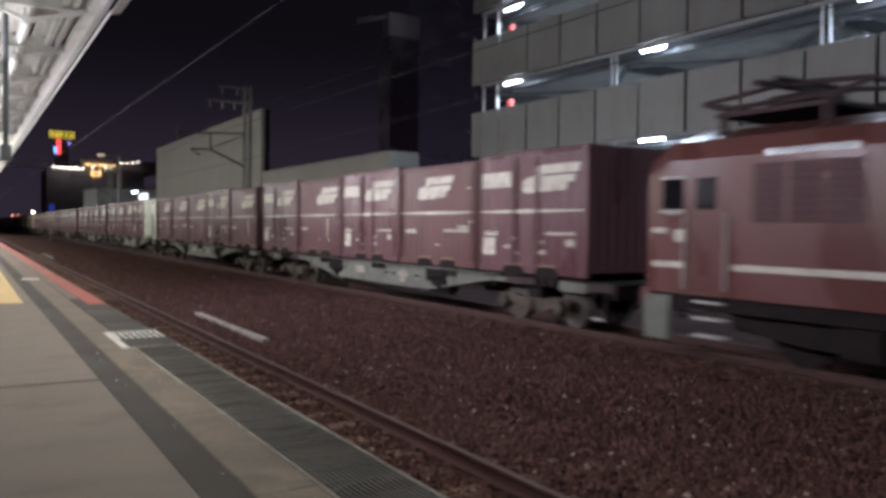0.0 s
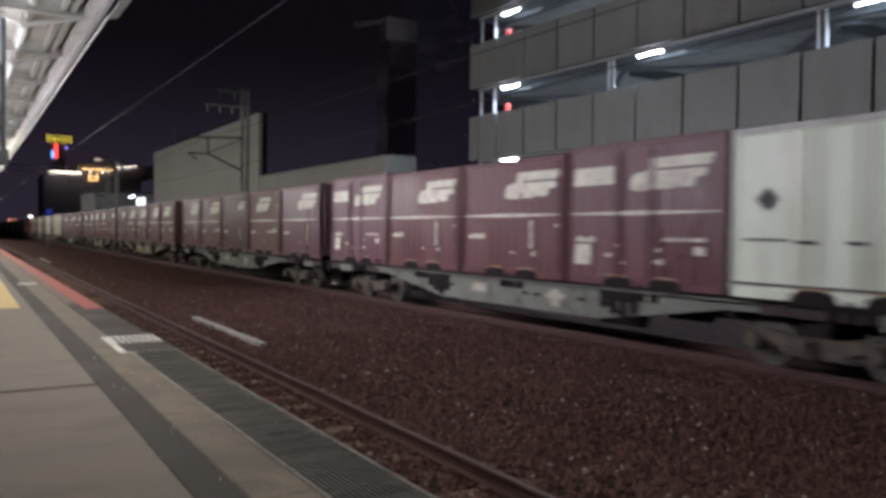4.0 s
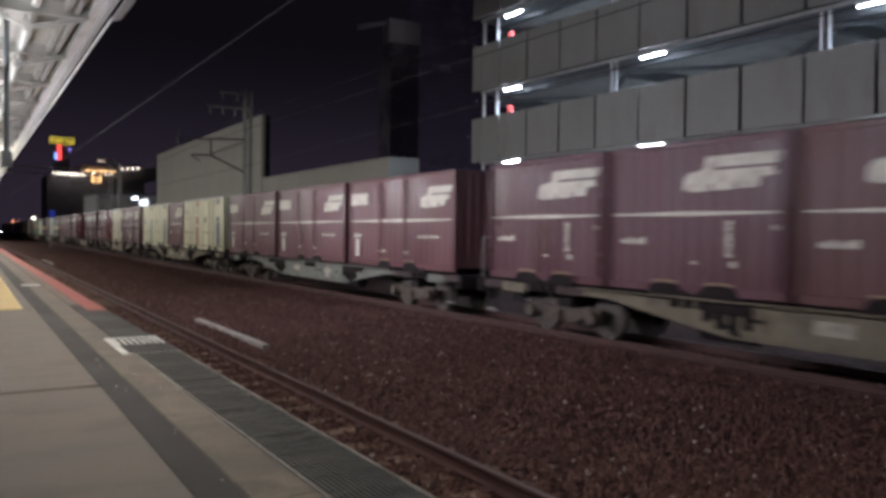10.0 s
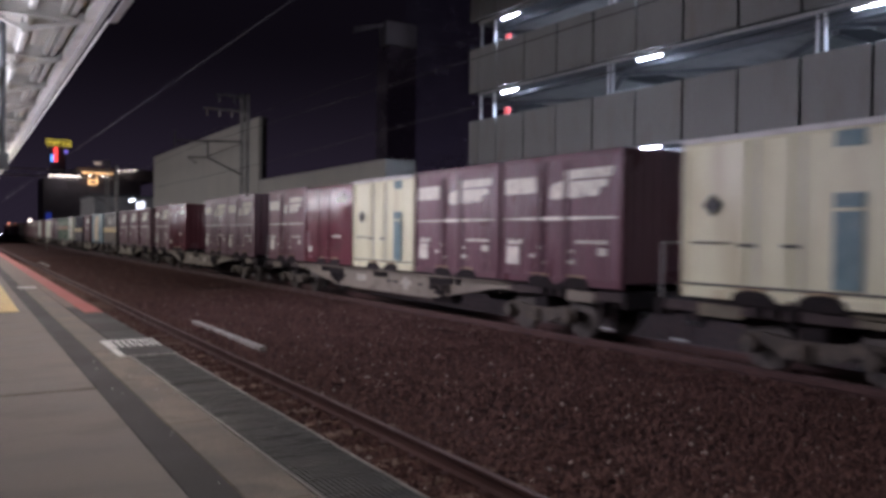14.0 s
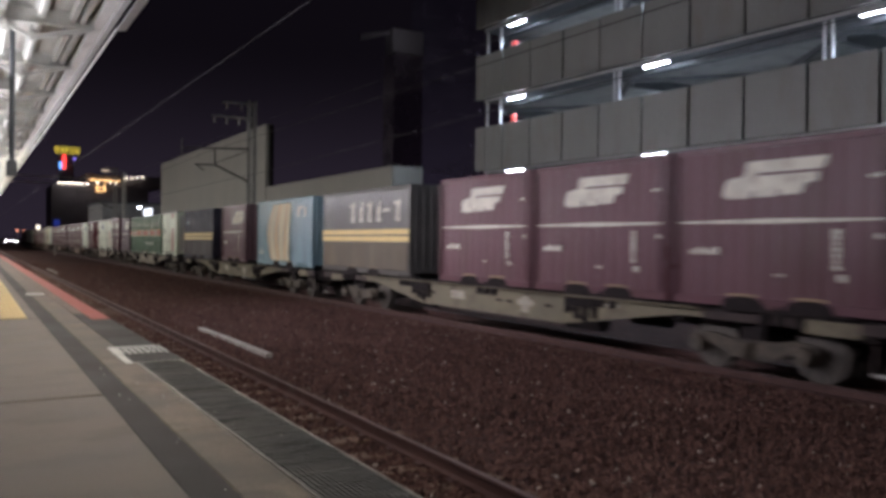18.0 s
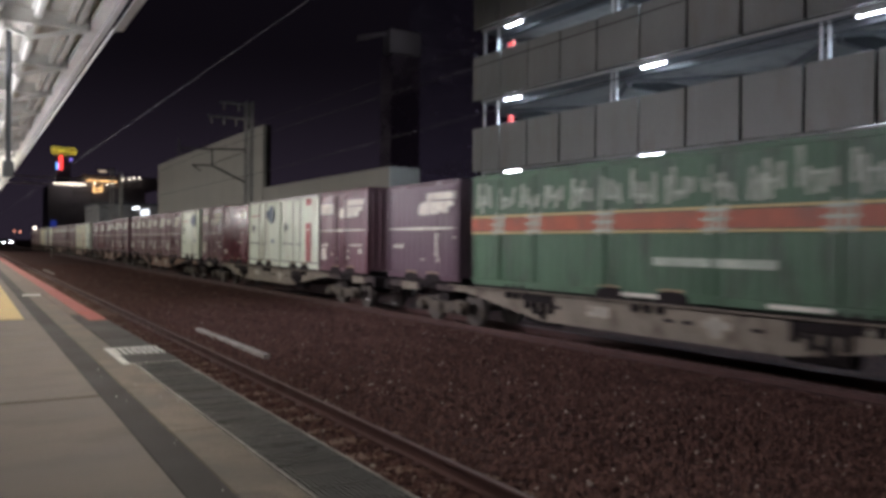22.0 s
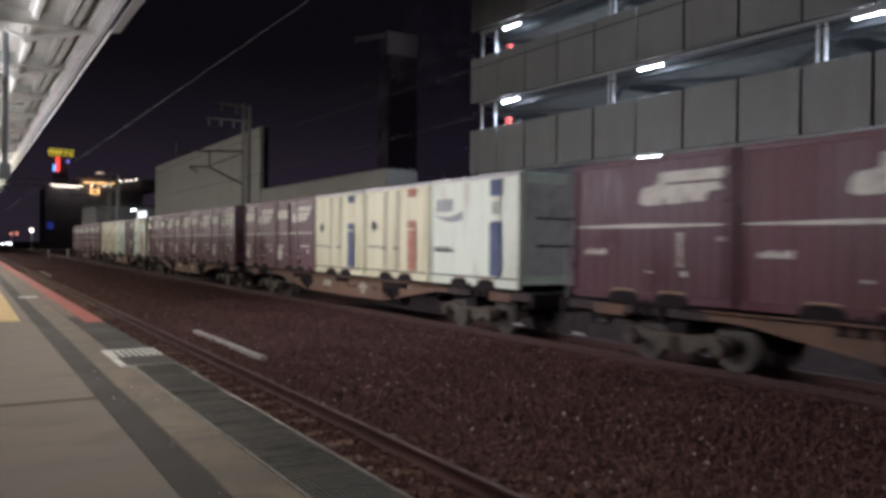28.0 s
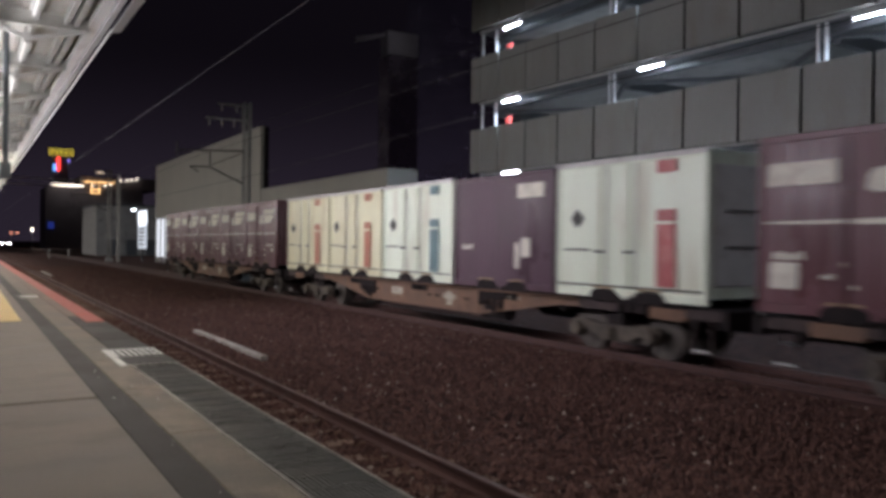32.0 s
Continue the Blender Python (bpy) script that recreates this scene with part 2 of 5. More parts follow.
PLATWALL = mat("platform_wall_concrete", (0.20, 0.18, 0.16), 0.85, 0, 0.25, 1.3, 30, 0.4, stain=(0.07, 0.06, 0.05), amount=0.8)
ROOFSHEET = mat("cream_canopy_sheet", (0.50, 0.475, 0.43), 0.55, 0, 0.1, 0.8, 20, 0.1, stain=(0.34, 0.32, 0.28), amount=0.5)
STEELWHITE = mat("grey_white_steelwork", (0.56, 0.55, 0.51), 0.5, 0, 0.1, 1.5, 30, 0.1, stain=(0.25, 0.22, 0.18), amount=0.5)
BEAMGREY = mat("grey_edge_beam_paint", (0.27, 0.26, 0.24), 0.55, 0, 0.15, 1.5, 30, 0.1, stain=(0.16, 0.14, 0.12), amount=0.6)
MASTSTEEL = mat("weathered_mast_steel", (0.36, 0.35, 0.32), 0.6, 0.1, 0.2, 3)
ARMSTEEL = mat("dark_bracket_steel", (0.10, 0.095, 0.09), 0.6, 0.3, 0.2, 3)
WIRE = mat("copper_grey_wire", (0.018, 0.015, 0.016), 0.7, 0.1, 0.1, bump=0)
POSTGREY = mat("pale_post_paint", (0.72, 0.73, 0.74), 0.45, 0.1, 0.12)
PALECROWN = mat("pale_crown_cladding", (0.26, 0.25, 0.25), 0.7, 0, 0.1)
PANEL = mat("grey_facade_panel", (0.284, 0.288, 0.272), 0.6, 0, 0.1, 0.6, 20, 0.1, stain=(0.22, 0.20, 0.165), amount=0.6, stretch=(1, 1, 0.3))
CONCRETE = mat("bare_concrete", (0.40, 0.395, 0.385), 0.8, 0, 0.15, 0.6, 25, 0.2, stain=(0.18, 0.17, 0.16), amount=0.5)
DARKSTEEL = mat("dark_structural_steel", (0.13, 0.138, 0.15), 0.5, 0.3, 0.2)
SHEDWALL = mat("pale_cladding", (0.43, 0.415, 0.365), 0.7, 0, 0.08, 0.4, 12, 0.15, stain=(0.34, 0.32, 0.28), amount=0.35, stretch=(1, 1, 0.25))
TOWER = mat("dark_tower_cladding", (0.34, 0.30, 0.33), 0.28, 0.75, 0.15, 0.3)
TUBE = glow("lit_tube", (0.86, 0.94, 1.0), 55.0)
TUBE_WARM = glow("lit_canopy_tube", (1.0, 0.95, 0.88), 0.42)
BALLAST = mat("brown_ballast_bed", (0.086, 0.045, 0.037), 0.95, 0, 0.45, 6, 45, 1.0, depth=0.05, gloss=0.15)


def stone_material():
    m = bpy.data.materials.new("ballast_stone")
    m.use_nodes = True
    nt = m.node_tree
    bsdf = nt.nodes["Principled BSDF"]
    geo = nt.nodes.new("ShaderNodeNewGeometry")
    colour = mixed(nt, ramp(nt, geo.outputs["Random Per Island"], 0, 1, 0, 1), (0.060, 0.0285, 0.0225), (0.160, 0.086, 0.068))
    pale = ramp(nt, geo.outputs["Random Per Island"], 0, 1, 0.980, 0.990)
    colour = mixed(nt, pale, colour, (0.34, 0.285, 0.24))
    colour = mixed(nt, ramp(nt, noise_node(nt, 30, 3), 0, 0.4), colour, (0.034, 0.019, 0.016))
    nt.links.new(colour, bsdf.inputs["Base Color"])
    bsdf.inputs["Roughness"].default_value = 0.85
    bsdf.inputs["Specular IOR Level"].default_value = 0.25
    return m


STONE = stone_material()

# ---- building blocks ----


def box(bm, x0, x1, y0, y1, z0, z1, bevel=0.0, seg=1):
    """A block between two corners, its edges rounded by bevel."""
    vs = [bm.verts.new((x, y, z)) for z in (z0, z1) for y in (y0, y1) for x in (x0, x1)]
    faces = [bm.faces.new([vs[i] for i in f]) for f in ((0, 2, 3, 1), (4, 5, 7, 6), (0, 1, 5, 4), (2, 6, 7, 3), (0, 4, 6, 2), (1, 3, 7, 5))]
    if bevel:
        edges = list({e for f in faces for e in f.edges})
        bmesh.ops.bevel(bm, geom=edges, offset=bevel, segments=seg, affect="EDGES", profile=0.5)
    return bm


def bar(bm, a, b, r, n=8):
    """A round rod from a to b."""
    a, b = Vector(a), Vector(b)
    m = Matrix.Translation((a + b) / 2) @ (b - a).to_track_quat("Z", "Y").to_matrix().to_4x4()
    bmesh.ops.create_cone(bm, cap_ends=True, segments=n, radius1=r, radius2=r, depth=(b - a).length, matrix=m)
    return bm


def beam(bm, a, b, w, h, up=(0, 0, 1)):
    """A square rod from a to b, w wide and h high."""
    a, b = Vector(a), Vector(b)
    y = (b - a).normalized()
    x = y.cross(Vector(up)).normalized()
    z = x.cross(y)
    vs = [bm.verts.new(p + x * sx * w / 2 + z * sz * h / 2) for p in (a, b) for sx, sz in ((-1, -1), (1, -1), (1, 1), (-1, 1))]
    for f in ((3, 2, 1, 0), (4, 5, 6, 7), (0, 1, 5, 4), (1, 2, 6, 5), (2, 3, 7, 6), (3, 0, 4, 7)):
        bm.faces.new([vs[i] for i in f])
    return bm


def prism(bm, outline, x0, x1):
    """An outline of (y, z) points drawn out from x0 to x1."""
    near, far = [bm.verts.new((x0, y, z)) for y, z in outline], [bm.verts.new((x1, y, z)) for y, z in outline]
    n = len(outline)
    bm.faces.new(near)
    bm.faces.new(far[::-1])
    for i in range(n):
        bm.faces.new((near[(i + 1) % n], near[i], far[i], far[(i + 1) % n]))
    return bm


def profile(bm, outline, y0, y1):
    """An outline of (x, z) points drawn out along the track from y0 to y1."""
    near, far = [bm.verts.new((x, y0, z)) for x, z in outline], [bm.verts.new((x, y1, z)) for x, z in outline]
    n = len(outline)
    bm.faces.new(near)
    bm.faces.new(far[::-1])
    for i in range(n):
        bm.faces.new((near[(i + 1) % n], near[i], far[i], far[(i + 1) % n]))
    return bm


def lathe(bm, outline, n=14, m=None):
    """A turned shape: (radius, height) points spun about z, then moved by m."""
    rings = [[bm.verts.new((r * math.cos(i * 2 * math.pi / n), r * math.sin(i * 2 * math.pi / n), z)) for i in range(n)] for r, z in outline]
    for a, b in zip(rings[:-1], rings[1:]):
        for i in range(n):
            bm.faces.new((a[i], a[(i + 1) % n], b[(i + 1) % n], b[i]))
    bm.faces.new(rings[0][::-1])
    bm.faces.new(rings[-1])
    if m is not None:
        bmesh.ops.transform(bm, matrix=m, verts=[v for r in rings for v in r])
    return bm


def mesh_of(name, bm, material):
    bmesh.ops.recalc_face_normals(bm, faces=bm.faces)
    me = bpy.data.meshes.new(name)
    bm.to_mesh(me)
    bm.free()
    me.materials.append(material)
    return me


def part(name, bm, material, parent, label=""):
    """One mesh object under a thing or a part."""
    ob = new(name, mesh_of(name, bm, material) if isinstance(bm, bmesh.types.BMesh) else bm)
    ob.parent = parent
    return tagged(ob, label)


def thing(name, label, category, group="", kind="", at=(0, 0, 0)):
    ob = new(name)
    ob.location = at
    return tagged(ob, label, category, group, kind)


def solid(name, bm, material, label, category, group="", kind=""):
    return tagged(new(name, mesh_of(name, bm, material)), label, category, group, kind)


B = bmesh.new

# ---- ground and tracks ----
bm = B()
xs = [-400, -40, -8, 1.7, 2.2, 3.3, 4.4, 5.4, 7, 9, 9.8, 11.3, 12.8, 14, 18, 60, 600]
ys = [-200, -30, -10] + [i * 2.0 for i in range(0, 50)] + [120, 200, 400, 900, 2500]


def ground_z(x, y):
    z = -0.20
    if 4.6 < x < 9.6:
        z = -0.21 + 0.03 * math.sin(y * 0.9 + x)
    if x > 13.5:
        z = -0.25
    return z


grid = [[bm.verts.new((x, y, ground_z(x, y))) for x in xs] for y in ys]
for j in range(len(ys) - 1):
    for i in range(len(xs) - 1):
        bm.faces.new((grid[j][i], grid[j][i + 1], grid[j + 1][i + 1], grid[j + 1][i]))
solid("ground", bm, BALLAST, "dark brown ballasted ground between the platform and the sheds", "ground", kind="structure")

XN, XT = 3.28, 11.32


def rail_profile(x):
    return [(x - 0.064, -0.15), (x + 0.064, -0.15), (x + 0.064, -0.135), (x + 0.012, -0.118), (x + 0.010, -0.05), (x + 0.032, -0.036),
            (x + 0.032, -0.006), (x - 0.032, -0.006), (x - 0.032, -0.036), (x - 0.010, -0.05), (x - 0.012, -0.118), (x - 0.064, -0.135)]


def track(xc, label, near, far):
    t = thing("railway_track", label, "railway track", kind="structure")
    for side in (-1, 1):
        x = xc + side * 0.565
        r = part("rail", profile(B(), rail_profile(x), -60, 700), RAIL, t, "rusty brown steel rail")
        part("rail_head", profile(B(), [(x - 0.03, -0.006), (x + 0.03, -0.006), (x + 0.026, 0.0), (x - 0.026, 0.0)], -60, 700), RAILTOP, r, "worn shiny rail head")
    bm = B()
    box(bm, -1.0, 1.0, -0.11, 0.11, -0.30, -0.15, 0.012)
    sleeper = mesh_of("sleeper", bm, SLEEPER)
    bm = B()
    for s in (-1, 1):
        for k in (-1, 1):
            box(bm, s * 0.565 + k * 0.10 - 0.03, s * 0.565 + k * 0.10 + 0.03, -0.06, 0.06, -0.152, -0.115, 0.006)
    clip = mesh_of("rail_clip", bm, RAIL)
    n = 0
    y = near
    while y < far:
        s = part("sleeper", sleeper, None, t)
        s.location = (xc + random.uniform(-0.02, 0.02), y, -0.016 + random.uniform(-0.006, 0.006))
        s.rotation_euler = (0, 0, random.uniform(-0.012, 0.012))
        if y < 26:
            part("rail_clip", clip, None, s)
        y += 0.62
    return t


track(XN, "rusty near railway track on brown sleepers beside the platform", -2.0, 62.0)
track(XT, "railway track in brown ballast carrying the goods train", 2.0, 62.0)

# loose ballast stones
def ballast_stones(count, x0, x1, y0, y1, seed):
    rng = np.random.default_rng(seed)
    base = np.array([(1, 0, 0), (-1, 0, 0), (0, 1, 0), (0, -1, 0), (0, 0, 1), (0, 0, -1)], float)
    tri = np.array([(0, 2, 4), (2, 1, 4), (1, 3, 4), (3, 0, 4), (2, 0, 5), (1, 2, 5), (3, 1, 5), (0, 3, 5)])
    u = rng.random(count)
    y = y0 + (y1 - y0) * u ** 1.5
    x = x0 + (x1 - x0) * rng.random(count)
    size = rng.uniform(0.014, 0.035, count)
    pts = base[None] + rng.normal(0, 0.28, (count, 6, 3))
    pts *= (size[:, None] * rng.uniform(0.7, 1.3, (count, 3)))[:, None, :]
    a = rng.random(count) * 6.283
    c, s = np.cos(a), np.sin(a)
    px, py = pts[:, :, 0] * c[:, None] - pts[:, :, 1] * s[:, None], pts[:, :, 0] * s[:, None] + pts[:, :, 1] * c[:, None]
    ground = np.where((x > 4.6) & (x < 9.6), -0.21 + 0.03 * np.sin(y * 0.9 + x), -0.20)
    v = np.stack([px + x[:, None], py + y[:, None], pts[:, :, 2] + (ground + 0.012 + rng.uniform(0, 0.03, count))[:, None]], -1)
    f = (tri[None] + 6 * np.arange(count)[:, None, None]).reshape(-1, 3)
    me = bpy.data.meshes.new("ballast_stones")
    me.from_pydata(v.reshape(-1, 3).tolist(), [], f.tolist())
    me.materials.append(STONE)
    return tagged(new("ballast_stones", me), "loose brown and grey ballast stones between the tracks", "ballast", kind="stuff")


ballast_stones(72000, 4.25, 12.6, 3.0, 30.0, 3)
ballast_stones(21000, 1.8, 4.25, 2.4, 24.0, 4)
ballast_stones(34000, 1.8, 13.4, 27.0, 75.0, 5)

# white cable-trough lids lying between the tracks
def trough_lid(y0, y1, x):
    t = thing("trough_lid", "long white concrete lid lying on the ballast", "trough lid", "lids on the ballast", at=(x, y0, -0.19))
    n = 4
    for i in range(n):
        a, b = (y1 - y0) * i / n, (y1 - y0) * (i + 1) / n
        part("concrete_piece", box(B(), -0.07, 0.07, a + 0.01, b - 0.01, 0, 0.09, 0.012), LIDCON, t)


trough_lid(14.3, 19.4, 4.82)
trough_lid(54.0, 61.0, 4.6)

# ---- platform ----
PZ = 0.95
plat = thing("platform", "grey asphalt station platform with worn concrete edge", "platform", kind="structure")
part("platform_wall", profile(B(), [(1.52, -0.3), (1.58, -0.3), (1.58, PZ - 0.16), (1.52, PZ - 0.16)], -30, 260), PLATWALL, plat)
part("platform_core", profile(B(), [(-7.0, -0.3), (1.52, -0.3), (1.52, PZ - 0.02), (-7.0, PZ - 0.02)], -30, 260), PLATWALL, plat)
for a, b in ((-12.0, -6.0), (-6.0, -0.1), (-0.1, 5.76), (5.78, 11.66), (11.68, 17.5), (17.5, 260.0)):
    part("paving_slab", box(B(), -7.0, 0.783, a + 0.024, b - 0.024, PZ - 0.06, PZ, 0.006), PAVING, plat)
part("band", box(B(), 0.785, 0.972, -12.0, 260.0, PZ - 0.06, PZ - 0.002, 0.004), DARKBAND, plat, "dark worn band along the platform")
for i in range(60):
    a = -12.0 + i * 1.5
    part("edge_stone", box(B(), 0.974, 1.236, a + 0.003, a + 1.497, PZ - 0.06, PZ - 0.001, 0.006), EDGECON, plat)
for i in range(40):
    a = 7.7 + i * 1.5
    part("outer_edge_stone", box(B(), 1.240, 1.62, a + 0.003, a + 1.497, PZ - 0.18, PZ - 0.001, 0.012), EDGECON if i > 2 else DARKBAND, plat)
part("far_edge", box(B(), 1.012, 1.62, 78.0, 260.0, PZ - 0.18, PZ - 0.002), EDGECON, plat)

# ribbed rubber edge strip
strip = thing("platform_edge_strip", "dark grey ribbed rubber strip with pale patches standing for reflections", "edge strip")
bm = B()
box(bm, 1.240, 1.62, 0, 0.996, PZ - 0.10, PZ - 0.012)
base_me = mesh_of("edge_panel", bm, GRATE)
bm = B()
for k in range(15):
    x = 1.254 + k * 0.0245
    box(bm, x, x + 0.012, 0.006, 0.990, PZ - 0.013, PZ - 0.006)
for q in range(5):
    box(bm, 1.25, 1.615, 0.095 + q * 0.2, 0.101 + q * 0.2, PZ - 0.013, PZ - 0.005)
rib_me = mesh_of("panel_ribs", bm, TREAD)
for i in range(19):
    p = part("edge_panel", base_me, None, strip)
    p.location = (0, -11.3 + i * 1.0, 0)
    part("panel_ribs", rib_me, None, p)
part("edge_lip", box(B(), 1.231, 1.243, -11.3, 7.1, PZ - 0.02, PZ + 0.008, 0.002), WORNLIP, strip, "worn pale metal lip")
part("outer_lip", box(B(), 1.612, 1.630, -11.3, 7.7, PZ - 0.10, PZ - 0.004, 0.003), LIDCON, strip, "worn pale outer lip")
# White specks stand for glints along the platform edge.
glints = B()
rng = random.Random(12)
for k in range(20):
    x, y, r = rng.uniform(0.85, 1.6), rng.uniform(2.2, 7.0), rng.uniform(0.0025, 0.006)
    bmesh.ops.create_icosphere(glints, subdivisions=1, radius=r, matrix=Matrix.Translation((x, y, PZ + r * 0.5)))
tagged(new("pale_grit", mesh_of("pale_grit", glints, BAREWHITE)), "small white specks standing for glints on the platform edge", "grit", kind="stuff")

# white hatched end of the strip, short white bar, red strip and tactile tiles
hatch = thing("hatched_marking", "white hatched marking at the end of the edge strip", "floor marking")
part("dark_ground", box(B(), 1.20, 1.63, 7.13, 8.165, PZ - 0.001, PZ + 0.002), DARKBAND, hatch, "dark ground of the hatching")
for k in range(8):
    x = 1.205 + k * 0.055
    part("white_bar", prism(B(), [(7.70, PZ + 0.002), (8.16, PZ + 0.002), (8.16, PZ + 0.006), (7.70, PZ + 0.006)], x, x + 0.024), MARKING, hatch)
part("border_line", box(B(), 1.14, 1.20, 7.10, 8.22, PZ + 0.001, PZ + 0.006), MARKING, hatch)
part("border_line", box(B(), 1.20, 1.63, 8.165, 8.22, PZ + 0.001, PZ + 0.006), MARKING, hatch)
for k in range(8):
    part("border_dash", box(B(), 1.205 + k * 0.053, 1.24 + k * 0.053, 7.085, 7.125, PZ + 0.003, PZ + 0.007), WORNLIP, hatch, "worn white border dash")
red = thing("red_edge_marking", "faded red warning strip painted along the platform edge", "floor marking")
for i in range(30):
    a = 11.2 + i * 3.0
    part("red_panel", box(B(), 1.37, 1.60, a, a + 2.985, PZ + 0.002, PZ + 0.008, 0.002), REDMARK, red)
white_bar = thing("boarding_mark", "short white boarding position mark on the platform", "floor marking")
part("white_bar", box(B(), 0.89, 1.20, 16.5, 16.85, PZ + 0.002, PZ + 0.006), MARKING, white_bar)
tact = thing("tactile_paving", "yellow tactile paving strip along the platform", "tactile paving", kind="structure")
bm = B()
box(bm, 0, 0.296, 0, 0.296, 0, 0.008, 0.002)
for k in range(4):
    box(bm, 0.03 + k * 0.065, 0.055 + k * 0.065, 0.02, 0.276, 0.008, 0.013, 0.002)
tile_me = mesh_of("tactile_tile", bm, TACTILE)
for i in range(130):
    for k in range(2):
        p = part("tactile_tile", tile_me, None, tact)
        p.location = (0.05 + k * 0.3, 11.7 + i * 0.3, PZ)

# ---- canopy over the platform ----
CZ = 4.50
canopy = thing("platform_canopy", "pale steel platform canopy with corrugated roof sheets and purlins", "canopy", kind="structure")


def roof_z(x):
    return CZ + 0.16 + (1.45 - x) * 0.05


bm = B()
n = 60
for i in range(n):
    x0, x1 = 1.45 - i * 0.13, 1.45 - (i + 1) * 0.13
    for (a, b, da, db) in ((x0, (x0 + x1) / 2, 0, 0.010), ((x0 + x1) / 2, x1, 0.010, 0)):
        vs = [bm.verts.new((x, y, roof_z(x) + d)) for x, y, d in ((a, -14, da), (b, -14, db), (b, 150, db), (a, 150, da))]
        bm.faces.new(vs)
sheet = part("roof_sheet", bm, ROOFSHEET, canopy, "corrugated cream roof sheets")
sheet.modifiers.new("thick", "SOLIDIFY").thickness = 0.02
part("edge_beam", box(B(), 1.37, 1.44, -14, 150, CZ + 0.02, CZ + 0.20, 0.008), BEAMGREY, canopy)
part("edge_angle", profile(B(), [(1.25, CZ + 0.06), (1.36, CZ + 0.06), (1.36, CZ + 0.072), (1.262, CZ + 0.072), (1.262, CZ + 0.16), (1.25, CZ + 0.16)], -14, 150), STEELWHITE, canopy, "pale angle inside the edge beam")
part("gutter", profile(B(), [(1.46, CZ - 0.03), (1.57, CZ - 0.01), (1.61, CZ + 0.14), (1.595, CZ + 0.14), (1.555, CZ + 0.005), (1.46, CZ - 0.015)], -14, 10.0), BEAMGREY, canopy, "grey-white roof gutter")
part("edge_pipe", bar(B(), (1.475, 10.05, CZ + 0.01), (1.475, 150, CZ + 0.01), 0.014), BAREWHITE, canopy, "bright thin edge pipe")
for x in (1.12, 1.02, 0.70, 0.30, -0.12, -0.54, -0.96, -1.38):
    z = roof_z(x)
    part("purlin", profile(B(), [(x - 0.03, z - 0.12), (x + 0.03, z - 0.12), (x + 0.03, z - 0.108), (x - 0.018, z - 0.108), (x - 0.018, z - 0.01), (x - 0.03, z - 0.01)], -14, 150), STEELWHITE, canopy)
bm = B()
prism_pts = [(-0.06, 0.0), (0.06, 0.0), (0.06, 0.012), (0.008, 0.012), (0.008, 0.17), (0.06, 0.17), (0.06, 0.18), (-0.06, 0.18), (-0.06, 0.17), (-0.008, 0.17), (-0.008, 0.012), (-0.06, 0.012)]
prism(bm, prism_pts, -3.2, 1.255)
rafter = mesh_of("rafter", bm, STEELWHITE)
for i in range(56):
    y = 10.3 - 9 * 2.45 + i * 2.45
    r = part("rafter", rafter, None, canopy)
    r.location = (0, y, CZ + 0.0)
bm = B()
for x0, z0, x1, z1 in ((0.62, -0.16, 1.24, 0.02), (0.62, -0.16, 0.20, 0.0)):
    beam(bm, (x0, 0, z0), (x1, 0, z1), 0.05, 0.05, (0, 1, 0))
knee = mesh_of("knee_brace", bm, STEELWHITE)
for i in range(20):
    k = part("knee_brace", knee, None, canopy, "bent brace below the rafter")
    k.location = (0, 10.3 + (i - 4) * 2.45, CZ + 0.0)
for i in range(14):
    y = 3.2 + i * 10.0
    post = part("column", box(B(), -0.12, 0.12, -0.12, 0.12, 0, CZ - PZ + 0.02, 0.02), STEELWHITE, canopy)
    post.location = (-2.6, y, PZ)

# tube lamps below the canopy
proto = None
for i in range(16):
    y = -8.0 + i * 4.6
    if proto is None:
        proto = thing("tube_lamp", "long white fluorescent tube lamp below the canopy", "lamp", "tube lamps under the canopy")
        part("housing", box(B(), -0.04, 0.04, -0.64, 0.64, 0.03, 0.09, 0.012), STEELWHITE, proto)
        part("tube", bar(B(), (0, -0.60, 0.0), (0, 0.60, 0.0), 0.02), TUBE_WARM, proto, "lit white tube")
        for s in (-1, 1):
            part("socket", box(B(), -0.03, 0.03, s * 0.62 - 0.02, s * 0.62 + 0.02, -0.03, 0.05, 0.006), STEELWHITE, proto)
            part("hanger", bar(B(), (0, s * 0.4, 0.10), (0, s * 0.4, 0.26), 0.012), STEELWHITE, proto)
        proto.location = (0.30, y, CZ - 0.22)
    else:
        copy_thing(proto, pose(0.30, y, CZ - 0.22))
    copy_thing(proto, pose(0.60, 8.5 + 2.42 * (i - 5), CZ - 0.17))
# conduit and hanging loudspeaker post
sp = thing("hanging_conduit", "grey conduit pipe hanging below the canopy", "conduit")
part("pipe", bar(B(), (0.42, 10.9, 2.9), (0.42, 10.9, CZ + 0.1), 0.03), DARKSTEEL, sp)
part("junction_box", box(B(), 0.36, 0.48, 10.85, 10.95, 2.75, 2.95, 0.01), DARKSTEEL, sp)

# ---- overhead line ----


def wire(name, label, pts, r=0.009):
    t = thing(name, label, "wire", "overhead wires")
    bm = B()
    for a, b in zip(pts[:-1], pts[1:]):
        bar(bm, a, b, r, 5)
    part("strand", bm, WIRE, t)


